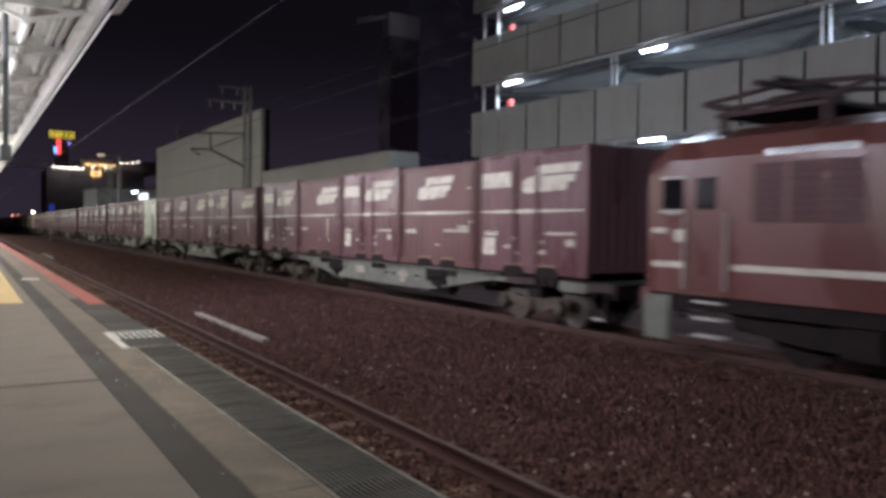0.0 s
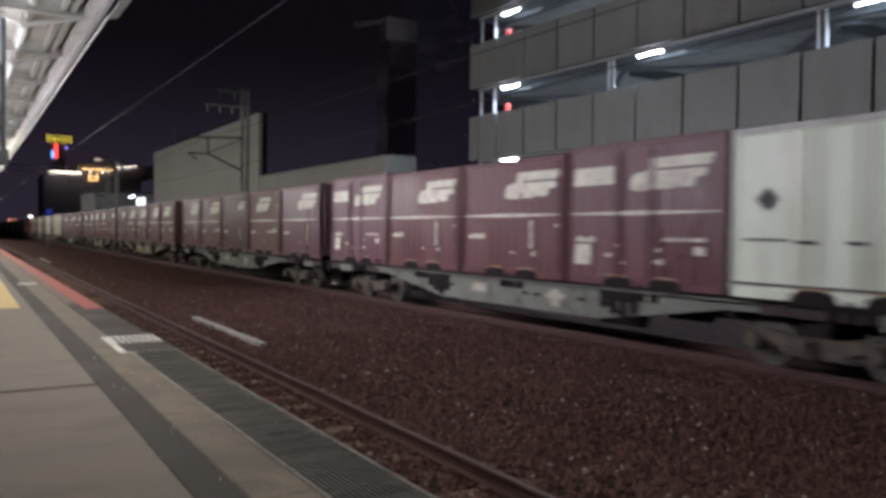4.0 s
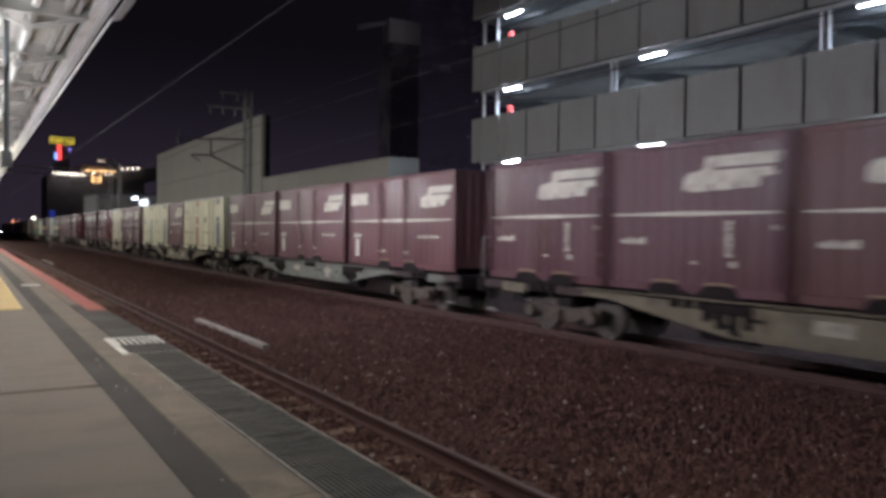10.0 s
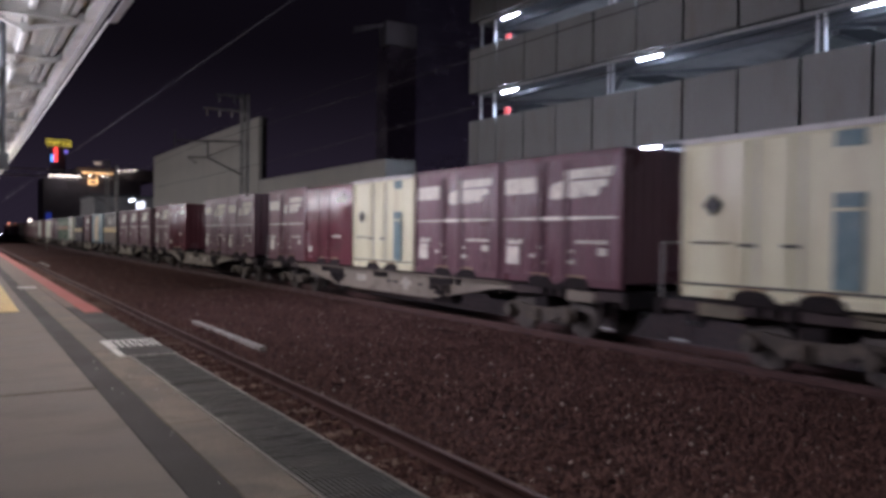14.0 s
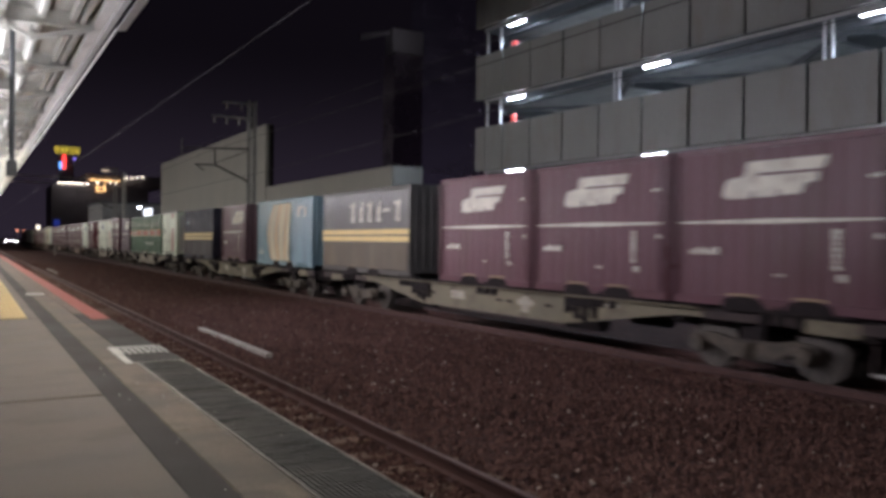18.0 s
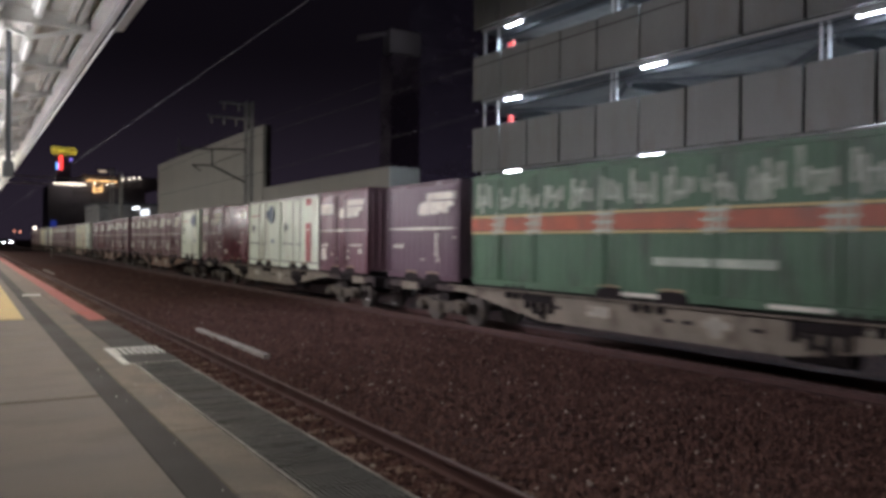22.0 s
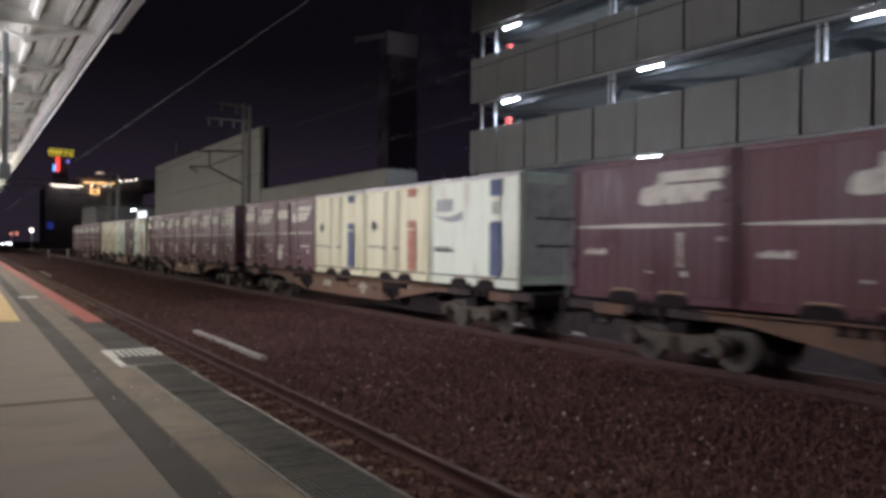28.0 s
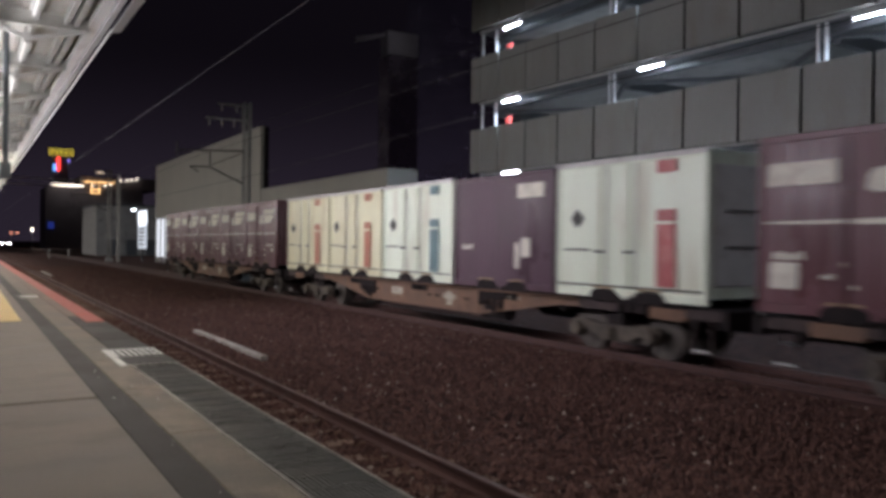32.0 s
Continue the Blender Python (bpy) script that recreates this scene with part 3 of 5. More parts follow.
wire("contact_wire", "thin overhead contact wire above the near track", [(3.32, -20, 4.72), (3.32, 45, 4.84), (3.32, 100, 4.84), (3.3, 300, 4.84)], 0.006)
wire("contact_wire", "thin overhead contact wire above the goods train", [(XT, -20, 5.75), (XT, 17.3, 5.36), (XT, 33.4, 5.13), (XT, 45, 5.12), (XT, 300, 5.12)], 0.011)
wire("catenary_wire", "sagging catenary wire above the goods train", [(XT, -20, 6.6), (XT, 2, 6.5), (XT, 17.3, 6.62), (XT, 30.6, 6.78), (XT, 45, 6.95), (XT, 72, 6.5), (XT, 100, 6.9), (XT, 300, 6.6)], 0.012)
wire("feeder_wire", "dark feeder wire high above the ballast", [(13.2, -20, 8.3), (13.2, 20, 8.0), (13.2, 45, 8.4), (13.2, 100, 8.3), (13.2, 300, 8.3)])


def lattice_mast(x, y, h, detail=True):
    m = thing("catenary_mast", "grey lattice steel catenary mast with a bracket arm", "catenary mast", "catenary masts", at=(x, y, -0.25))
    w = 0.17
    for sx in (-1, 1):
        for sy in (-1, 1):
            part("chord", box(B(), sx * w - 0.045, sx * w + 0.045, sy * w - 0.045, sy * w + 0.045, 0, h + 0.25, 0.004), MASTSTEEL, m)
    n = 16
    bm = B()
    for i in range(n):
        z0, z1 = 0.1 + (h) * i / n, 0.1 + h * (i + 1) / n
        for s in (-1, 1):
            beam(bm, (-w * (1 if i % 2 else -1), s * w, z0), (w * (1 if i % 2 else -1), s * w, z1), 0.012, 0.09, (0, 1, 0))
            beam(bm, (s * w, -w * (1 if i % 2 else -1), z0), (s * w, w * (1 if i % 2 else -1), z1), 0.012, 0.09, (1, 0, 0))
    part("lacing", bm, MASTSTEEL, m)
    part("footing", box(B(), -0.4, 0.4, -0.4, 0.4, 0, 0.35, 0.03), CONCRETE, m)
    arm = part("bracket_arm", bar(B(), (-w, 0, 7.55), (-4.0, 0, 7.36), 0.05), ARMSTEEL, m)
    part("stay", bar(B(), (-w, 0, 5.66), (-2.1, 0, 6.53), 0.055), ARMSTEEL, arm)
    part("stay", bar(B(), (-2.1, 0, 6.53), (-2.1, 0, 7.45), 0.045), ARMSTEEL, arm)
    part("steady_arm", bar(B(), (-2.1, 0, 6.53), (-3.2, 0, 6.50), 0.04), ARMSTEEL, arm)
    part("steady_arm", bar(B(), (-3.2, 0, 6.50), (-2.7, 0, 6.18), 0.03), ARMSTEEL, arm)
    part("stay", bar(B(), (-2.1, 0, 6.60), (-w, 0, 7.45), 0.022), ARMSTEEL, arm)
    part("dropper", bar(B(), (-3.9, 0, 6.9), (-3.9, 0, 7.9), 0.045), ARMSTEEL, arm)
    shape = [(0.03 + 0.04 * (q % 2), q * -0.03) for q in range(12)]
    for x, z in ((-2.15, 9.22), (-1.45, 9.22), (-0.75, 9.22), (-1.45, 10.05), (-0.6, 10.05)):
        part("insulator", lathe(B(), shape, 10, Matrix.Translation((x, 0, z))), STEELWHITE, m)
    part("cross_arm", box(B(), -2.35, 0.3, -0.05, 0.05, 9.24, 9.36, 0.006), MASTSTEEL, m)
    part("cross_arm", box(B(), -1.7, 0.3, -0.05, 0.05, 10.07, 10.19, 0.006), MASTSTEEL, m)
    return m


lattice_mast(13.9, 44.8, 10.1)
lattice_mast(13.9, 95.0, 10.1)
lattice_mast(-9.5, 70.0, 10.1)


def gantry(y, h):
    g = thing("track_gantry", "dark steel gantry spanning the tracks", "gantry", "gantries over the tracks")
    for x in (-8.6, 14.4):
        part("post", box(B(), x - 0.18, x + 0.18, y - 0.18, y + 0.18, -0.25, h, 0.01), MASTSTEEL, g)
    for z in (h - 0.1, h - 0.8):
        part("chord", box(B(), -8.6, 14.4, y - 0.06, y + 0.06, z - 0.06, z + 0.06, 0.006), MASTSTEEL, g)
    for i in range(18):
        a = -8.6 + 23 * i / 18
        part("lacing_bar", beam(B(), (a, y, h - 0.8), (a + 23 / 18, y, h - 0.1), 0.05, 0.05, (0, 1, 0)) if i % 2 else beam(B(), (a, y, h - 0.1), (a + 23 / 18, y, h - 0.8), 0.05, 0.05, (0, 1, 0)), MASTSTEEL, g)


gantry(92.0, 8.6)

# ---- multi-storey car park ----
REDLAMP = glow("red_alarm_glow", (1.0, 0.14, 0.12), 0.2)
FA = radians(2.0)
FM = Matrix.Translation((20.55, 31.6, 0)) @ Matrix.Rotation(FA, 4, "Z") @ Matrix.Rotation(math.pi, 4, "Z")
# in the building's own space: +y runs towards the camera's side, -x faces away from the track, x = 0 is the facade
carpark = thing("car_park", "multi-storey car park with grey panel parapets and open lit storeys", "car park building")
carpark.matrix_world = FM
STOREY, Z0 = 3.37, 2.05
LEN, DEEP = 60.0, 24.0
PANEL_WIDTHS = (0.76, 1.36, 1.95, 2.09, 2.11, 2.20, 2.14, 2.18, 2.17)
for k in range(5):
    z = Z0 + STOREY * (k)
    deck = part("floor_deck", box(B(), -DEEP, -0.5, 0.2, LEN, z - 0.05, z + 0.25, 0.01), CONCRETE, carpark)
    bm = B()
    box(bm, 0, 0.1, 0.05, 2.05, 0, 2.04, 0.008)
    pan = mesh_of("facade_panel", bm, PANEL)
    y = 0.2
    for i in range(28):
        w = PANEL_WIDTHS[i] if i < 9 else 2.13
        p = part("facade_panel", pan, None, carpark)
        p.location = (-0.1, y, z if k else z - 0.4)
        p.scale = (1, w / 2.1, 1)
        y += w
    part("parapet_beam", box(B(), -0.30, -0.14, 0.2, LEN, z + 0.02, z + (1.98 if k else 1.58)), BLACKSTEEL, carpark, "dark joint backing behind the panels")
    # Added dark strip stands for shade on the lamp-lit deck underside.
    part("edge_soffit", box(B(), -1.3, -0.52, 0.25, LEN, z - 0.056, z - 0.045), DARKSTEEL, carpark, "dark strip added to tone down the lit deck edge")
    part("edge_girder", box(B(), -1.6, -1.3, 0.3, LEN, z - 0.24, z - 0.06, 0.01), DARKSTEEL, carpark)
    for i in range(8):
        cy = 8.7 + (i - 1) * 8.6
        for q in ((0.3, 1.36) if i == 0 else (cy, cy + 0.25)):
            part("column", box(B(), -0.70, -0.58, q - 0.05, q + 0.05, z - STOREY + 0.25, z - 0.05, 0.015), POSTGREY, carpark, "slim pale steel post")
        part("cross_girder", box(B(), -DEEP, -1.6, cy - 0.12, cy + 0.12, z - 0.5, z - 0.06, 0.01), DARKSTEEL, carpark)
        part("brace", beam(B(), (-1.5, cy, z - 0.28), (-5.0, cy + 4.3, z - 0.28), 0.14, 0.16), DARKSTEEL, carpark)
        part("brace", beam(B(), (-1.5, cy + 8.6, z - 0.28), (-5.0, cy + 4.3, z - 0.28), 0.14, 0.16), DARKSTEEL, carpark)
    part("ramp", prism(B(), [(12.5, z - 0.2), (12.5, z - 0.5), (24.0, z - STOREY + 0.3), (24.0, z - STOREY + 0.6)], -9.5, -4.6), DARKSTEEL, carpark, "sloping dark car ramp")
    box_red = part("alarm_light", box(B(), -0.9, -0.75, 1.95, 2.27, z - 1.22, z - 0.82, 0.03), REDLAMP, carpark, "small glowing red alarm light")
part("back_wall", box(B(), -DEEP - 0.3, -DEEP, 0, LEN, -0.25, 17.0), CONCRETE, carpark)
part("end_wall", box(B(), -DEEP, -8.0, -0.1, 0.15, -0.25, 17.0), CONCRETE, carpark)
part("base_wall", box(B(), -0.3, -0.05, 0.0, LEN, -0.25, 1.30, 0.02), CONCRETE, carpark)


board = thing("white_notice_board", "white notice board on the car park base wall", "notice board")
board.matrix_world = FM
part("board", box(B(), -0.015, 0.02, 18.6, 21.4, 0.66, 1.22, 0.01), BAREWHITE, board)
part("bracket", box(B(), -0.045, -0.015, 19.0, 21.0, 0.60, 1.28, 0.004), DARKSTEEL, board)


def carpark_lamp(y, z, inset, watts=92, spread=165):
    t = thing("strip_light", "bright white strip light under a car park deck", "lamp", "strip lights of the car park")
    t.matrix_world = FM @ Matrix.Translation((-inset, y, z))
    part("housing", box(B(), -0.04, 0.04, -0.65, 0.65, 0.05, 0.12, 0.01), STEELWHITE, t)
    part("tube", box(B(), -0.022, 0.022, -0.60, 0.60, 0.004, 0.046, 0.015), TUBE, t, "lit white tube")
    eye = FM @ Vector((-inset, y, z - 0.08))
    area_lamp("strip_lamp", eye, eye + Vector((-0.001, 0, -1)), 0.2, 1.2, watts, COOL, spread)


for k in range(4):
    z = Z0 + STOREY * (k + 1) - (0.10 if k == 0 else 0.18)
    for lamp_y in (2.6, 10.85, 19.0, 27.2):
        carpark_lamp(lamp_y, z, 0.55)
    if k < 3:
        for lamp_y in (6.0, 14.2, 22.4):
            carpark_lamp(lamp_y, z, 8.8, 210, 170)


def parked_car(x, y, z, paint, label):
    """A small upright car standing side-on in the car park, in the building's own space."""
    c = thing("parked_car", label, "car", "cars in the car park")
    c.matrix_world = FM @ Matrix.Translation((x, y, z))
    part("body", prism(B(), [(-1.65, 0.25), (1.65, 0.25), (1.68, 0.85), (1.25, 1.0), (0.85, 1.62), (-1.35, 1.68), (-1.62, 1.0), (-1.66, 0.6)], -0.73, 0.73), paint, c)
    for y0, y1, y2, y3 in ((-1.42, -0.50, -0.50, -1.26), (-0.42, 0.30, 0.30, -0.42), (0.38, 1.08, 0.78, 0.38)):
        part("window", prism(B(), [(y0, 1.03), (y1, 1.03), (y2, 1.52), (y3, 1.52)], 0.725, 0.742), GLASS, c)
    for yy in (-1.05, 1.1):
        for sx in (-1, 1):
            part("wheel", bar(B(), (sx * 0.58, yy, 0.28), (sx * 0.75, yy, 0.28), 0.28, 14), BLACKSTEEL, c)
    part("headlight", box(B(), 0.30, 0.68, 1.64, 1.70, 0.62, 0.80, 0.03), BAREWHITE, c)
    part("tail_light", box(B(), 0.50, 0.70, -1.68, -1.62, 0.70, 1.0, 0.02), ORANGE, c)


for car_x, car_y, car_z, paint, label in (
        (-2.2, 9.3, 0.25, BLACKSTEEL, "small black car parked on the dim ground floor"), (-2.2, 13.9, 0.25, MIDNIGHT, "small dark blue car parked on the dim ground floor"),
        (-2.2, 18.6, 0.25, BAREWHITE, "small white car parked on the dim ground floor"),
        (-5.2, 14.6, 2.3, BAREWHITE, "small white car parked on the lit first deck"), (-5.2, 19.4, 2.3, CHARCOAL, "small grey car parked on the lit first deck"),
        (-5.2, 4.6, 5.67, CHARCOAL, "small grey car parked on the lit second deck")):
    parked_car(car_x, car_y, car_z, paint, label)
part("ground_floor_deck", box(B(), -DEEP, -0.4, 0.2, LEN, -0.24, 0.25, 0.01), CONCRETE, carpark)
# Added tubes stand in for the bright marks on the parked cars.
for lamp_y in (11.6, 16.2):
    carpark_lamp(lamp_y, 1.90, 1.6, 14, 150)

# ---- pale sheds behind the train ----
shed = thing("tall_shed", "tall pale blank-walled shed beside the tracks", "shed")
part("wall", box(B(), 18.0, 18.25, 54.7, 84.0, -0.25, 10.35), SHEDWALL, shed)
part("wall", box(B(), 18.0, 18.25, 84.0, 90.7, 4.55, 10.35), SHEDWALL, shed)
# Near end is black instead of pale cladding, so it reads as unlit.
part("end_wall", box(B(), 18.252, 18.6, 54.72, 54.95, -0.25, 10.33), BLACKSTEEL, shed, "end wall coloured black to look unlit")
part("end_wall", box(B(), 18.25, 18.6, 90.45, 90.7, -0.25, 10.35), SHEDWALL, shed)
part("roof", box(B(), 18.05, 18.6, 54.8, 90.6, 10.30, 10.40), TOWER, shed)
part("back_wall", box(B(), 18.35, 18.6, 54.95, 90.45, -0.25, 10.3), TOWER, shed)
ENTRANCE = glow("lit_shopfront", (0.95, 0.97, 1.0), 0.7)
for k in range(3):
    a = 84.1 + k * 2.2
    pane = part("lit_window", box(B(), 18.2, 18.24, a, a + 2.1, 0.4, 4.5), ENTRANCE, shed, "brightly lit shop window")
    part("window_post", box(B(), 18.02, 18.2, a + 2.1, a + 2.2, -0.2, 4.5), STEELWHITE, pane)
sign = thing("lit_sign_pillar", "white lit sign pillar beside the shop entrance", "sign")
part("board", box(B(), 17.6, 17.8, 94.2, 98.6, 3.9, 5.6, 0.05), glow("lit_sign_board", (0.95, 0.98, 1.0), 1.1), sign, "brightly lit upper panel")
part("lower_board", box(B(), 17.6, 17.8, 94.2, 98.6, 1.2, 3.88, 0.05), glow("dim_sign_board", (0.9, 0.95, 1.0), 0.45), sign, "dimmer lit lower panel")
for z in (3.35, 2.95, 2.5, 2.1, 1.6):
    part("dark_bar", box(B(), 17.58, 17.6, 94.9, 97.7, z, z + 0.22), DARKSTEEL, sign, "dark lettering bar")
part("post", box(B(), 17.62, 17.78, 96.2, 96.6, -0.25, 1.2), DARKSTEEL, sign)
part("flood_tube", box(B(), 17.2, 17.35, 98.0, 101.0, 5.76, 5.90, 0.03), glow("flood_tube_glow", (0.9, 0.96, 1.0), 6.0), sign, "white flood tube over the sign")

area_lamp("sign_flood_light", (17.1, 101.0, 5.6), (20.0, 133.0, 1.0), 4.0, 0.2, 300, (0.90, 0.96, 1.0))

low = thing("low_shed", "long low pale-walled shed beside the tracks", "shed")
part("wall", box(B(), 18.0, 18.25, 35.0, 54.5, -0.25, 5.84), SHEDWALL, low)
part("end_wall", box(B(), 18.252, 19.75, 35.0, 35.25, -0.25, 5.84), SHEDWALL, low)
part("back_wall", box(B(), 19.5, 19.75, 35.25, 54.5, -0.25, 5.84), SHEDWALL, low)
part("roof", box(B(), 18.1, 19.7, 35.1, 54.5, 5.70, 5.80), TOWER, low)

tower = thing("dark_tower_block", "dark unlit tower block behind the sheds", "building")
part("wall", box(B(), 46.4, 50.6, 90, 93.0, -0.25, 26.3), TOWER, tower)
part("crown", box(B(), 46.1, 50.7, 89.9, 92.0, 26.4, 29.5, 0.1), PALECROWN, tower, "paler crown of the tower")
bm = B()
lo = [bm.verts.new(p) for p in ((41.9, 90.9, 27.4), (41.95, 90.9, 28.2), (46.2, 90.9, 29.25), (46.2, 90.9, 28.8))]
hi = [bm.verts.new(v.co + Vector((0, -0.3, 0))) for v in lo]
bm.faces.new(lo)
bm.faces.new(hi[::-1])
for i in range(4):
    bm.faces.new((lo[i], hi[i], hi[(i + 1) % 4], lo[(i + 1) % 4]))
part("roof_fin", bm, PALECROWN, tower, "pale slanted roof edge")
# Unseen lamp added in mid-air to brighten the tower crown.
area_lamp("roof_flood_light", (43.0, 76.0, 26.0), (47.0, 90.0, 28.3), 1.0, 1.0, 8, PALE, 50)
slab = thing("dark_office_slab", "near-black unlit office slab behind the car park", "building")
NIGHT = mat("near_black_cladding", (0.13, 0.135, 0.18), 0.6, 0, 0.2, 0.3)
# Mirror finish added so the slab shows sky glow instead of hazy light.
SKYMIRROR = mat("sky_mirror_slab_finish", (0.86, 0.88, 1.0), 0.16, 0.9, 0.08, 0.3, 6, 0.05)
part("wall", box(B(), 51.4, 62.0, 92, 94.5, -0.25, 46), SKYMIRROR, slab)
for k in range(9):
    part("window_band", box(B(), 51.9, 61.0, 91.95, 91.99, 3.0 + k * 4.2, 5.0 + k * 4.2), SKYMIRROR, slab)

# ---- far end of the station ----
hall = thing("station_outbuilding", "low grey outbuilding at the far end of the tracks", "building")
part("wall", box(B(), 17.6, 30.0, 133.0, 133.3, -0.25, 7.6), CONCRETE, hall)
part("side_wall", box(B(), 17.6, 17.9, 133.3, 150.0, -0.25, 7.6), CONCRETE, hall)
part("roof", box(B(), 17.4, 30.2, 132.8, 150.0, 7.6, 7.9), DARKSTEEL, hall)
for k in range(3):
    part("door", box(B(), 19.0 + k * 3.0, 20.6 + k * 3.0, 132.95, 133.0, -0.2, 2.3), DARKSTEEL, hall)
pole = thing("signal_post", "pale concrete pole beside the far tracks", "pole")
part("shaft", bar(B(), (20.5, 131.0, -0.25), (20.5, 131.0, 12.5), 0.22, 12), STEELWHITE, pole)
part("lamp_arm", bar(B(), (20.5, 131.0, 12.3), (18.2, 131.0, 12.6), 0.07), MASTSTEEL, pole)
part("lamp_head", box(B(), 17.3, 18.4, 130.8, 131.2, 12.45, 12.65, 0.04), glow("street_lamp_glow", (1.0, 0.75, 0.5), 0.6), pole)
for x, y in ((8.9, 107.6), (11.05, 107.7)):
    m = thing("marker_post", "short white marker post beside the rails", "marker post", "marker posts")
    part("shaft", bar(B(), (x, y, -0.25), (x, y, 0.75), 0.09, 8), LIDCON, m)
    part("cap", box(B(), x - 0.14, x + 0.14, y - 0.1, y + 0.1, 0.75, 0.9, 0.04), BAREWHITE, m)

DUSK = mat("dusk_grey_cladding", (0.16, 0.14, 0.15), 0.7, 0, 0.15, 0.3)
WARMGLOW = glow("warm_eaves_light", (1.0, 0.55, 0.20), 1.6)
LAMPWHITE = glow("warm_white_lamp", (1.0, 0.86, 0.66), 5.0)
mall = thing("lit_shopping_block", "dark shopping block with a row of warm eaves lights", "building")
part("wall", box(B(), 20.5, 48.0, 261.0, 280.0, -0.25, 18.0), DUSK, mall)
part("upper_wall", box(B(), 30.0, 52.0, 262.0, 280.0, 18.0, 21.8), DUSK, mall)
for k in range(9):
    x = 22.0 + k * 1.0
    part("eaves_lamp", box(B(), x, x + 0.7, 260.6, 261.0, 18.2, 18.9, 0.1), LAMPWHITE, mall, "warm white eaves lamp")
# Eaves strip emits orange itself, standing for lamplight that falls on it.
part("lit_eaves", prism(B(), [(260.4, 19.75), (261.0, 19.75), (261.0, 20.35), (260.4, 20.35)], 31.0, 39.5), WARMGLOW, mall, "eaves glowing orange in place of lamplight")
for k, (x, z) in enumerate(((33.0, 19.0), (36.6, 19.0), (38.2, 19.2), (41.3, 20.7), (43.0, 20.8), (44.4, 21.0), (46.0, 21.3))):
    part("eaves_lamp", box(B(), x, x + 0.36, 260.5, 260.9, z, z + 0.36, 0.08), LAMPWHITE, mall, "warm white eaves lamp")
for x0, x1, z0, z1 in ((32.8, 33.2, 16.4, 19.0), (35.0, 35.4, 16.4, 19.0), (33.2, 35.0, 16.4, 16.8), (33.2, 35.0, 17.6, 17.9)):
    part("lit_frame", box(B(), x0, x1, 260.4, 260.8, z0, z1), WARMGLOW, mall, "orange-lit hanging frame")
part("blue_sign", box(B(), 21.2, 22.8, 260.7, 261.0, 5.6, 7.6), glow("blue_sign_glow", (0.10, 0.16, 1.0), 0.10), mall, "dim blue lit sign")
for k in range(5):
    for q in range(3):
        part("window", box(B(), 24.5 + k * 4.4, 27.0 + k * 4.4, 260.9, 261.0, 3.0 + q * 4.6, 5.0 + q * 4.6), DUSK, mall)
area_lamp("eaves_light", (30.0, 256.0, 18.4), (31.0, 262.0, 5.0), 18.0, 0.5, 110, WARM)
mast_sign = thing("neon_tower_sign", "tall yellow and red neon sign on a dark tower", "sign")
NEON_Y = glow("yellow_neon", (1.0, 0.75, 0.08), 0.9)
part("board", box(B(), 21.3, 27.9, 260.0, 260.4, 27.4, 29.4, 0.15), mat("dark_sign_board", (0.10, 0.07, 0.01), 0.6), mast_sign)
for x0, x1, z0, z1 in ((21.4, 27.8, 27.42, 27.54), (21.4, 27.8, 29.22, 29.34), (21.35, 21.5, 27.42, 29.34), (27.7, 27.85, 27.42, 29.34), (22.0, 22.4, 28.1, 28.9), (23.0, 23.7, 28.0, 28.7), (24.2, 24.8, 28.1, 28.8), (25.6, 26.1, 28.0, 28.6), (26.8, 27.2, 27.9, 28.5)):
    part("neon_bar", box(B(), x0, x1, 259.9, 260.0, z0, z1), NEON_Y, mast_sign, "yellow neon bar")
part("red_neon", box(B(), 23.4, 24.2, 259.9, 260.1, 22.8, 27.0), glow("red_neon_glow", (1.0, 0.05, 0.04), 2.2), mast_sign, "red neon column")
part("blue_neon", box(B(), 22.5, 23.1, 259.9, 260.1, 22.8, 24.8), glow("blue_neon_glow", (0.15, 0.4, 1.0), 1.6), mast_sign, "blue neon column")
part("violet_neon", box(B(), 26.2, 26.9, 259.9, 260.1, 25.6, 26.3), glow("violet_neon_glow", (0.35, 0.25, 1.0), 0.9), mast_sign, "small violet lamp")
part("shaft", box(B(), 22.5, 26.5, 260.4, 264.0, -0.02, 27.5), NIGHT, mast_sign)
mast_sign.scale, mast_sign.location = (1.12, 1.12, 1.12), (0, 0, -0.2412)

# cars waiting on the crossing road beyond the platform end


def car(x, y, label, front):
    c = thing("car", label, "car", "cars on the crossing road", at=(x, y, -0.2))
    part("body", prism(B(), [(-2.1, 0.35), (2.1, 0.35), (2.15, 0.75), (1.3, 0.95), (0.7, 1.4), (-1.2, 1.4), (-1.8, 0.95), (-2.1, 0.85)], -0.85, 0.85), CHARCOAL, c)
    part("windscreen", prism(B(), [(0.72, 1.36), (1.25, 0.98), (1.27, 1.0), (0.74, 1.39)], -0.75, 0.75), GLASS, c)
    for s in (-1, 1):
        for yy in (-1.3, 1.35):
            part("wheel", bar(B(), (s * 0.7, yy, 0.32), (s * 0.86, yy, 0.32), 0.32, 16), BLACKSTEEL, c)
        part("headlight" if front else "tail_light", box(B(), s * 0.6 - 0.22, s * 0.6 + 0.22, -2.16, -2.08, 0.6, 0.85, 0.03), glow("headlight_glow", (1.0, 0.97, 0.9), 30.0) if front else glow("tail_light_glow", (1.0, 0.1, 0.05), 6.0), c)


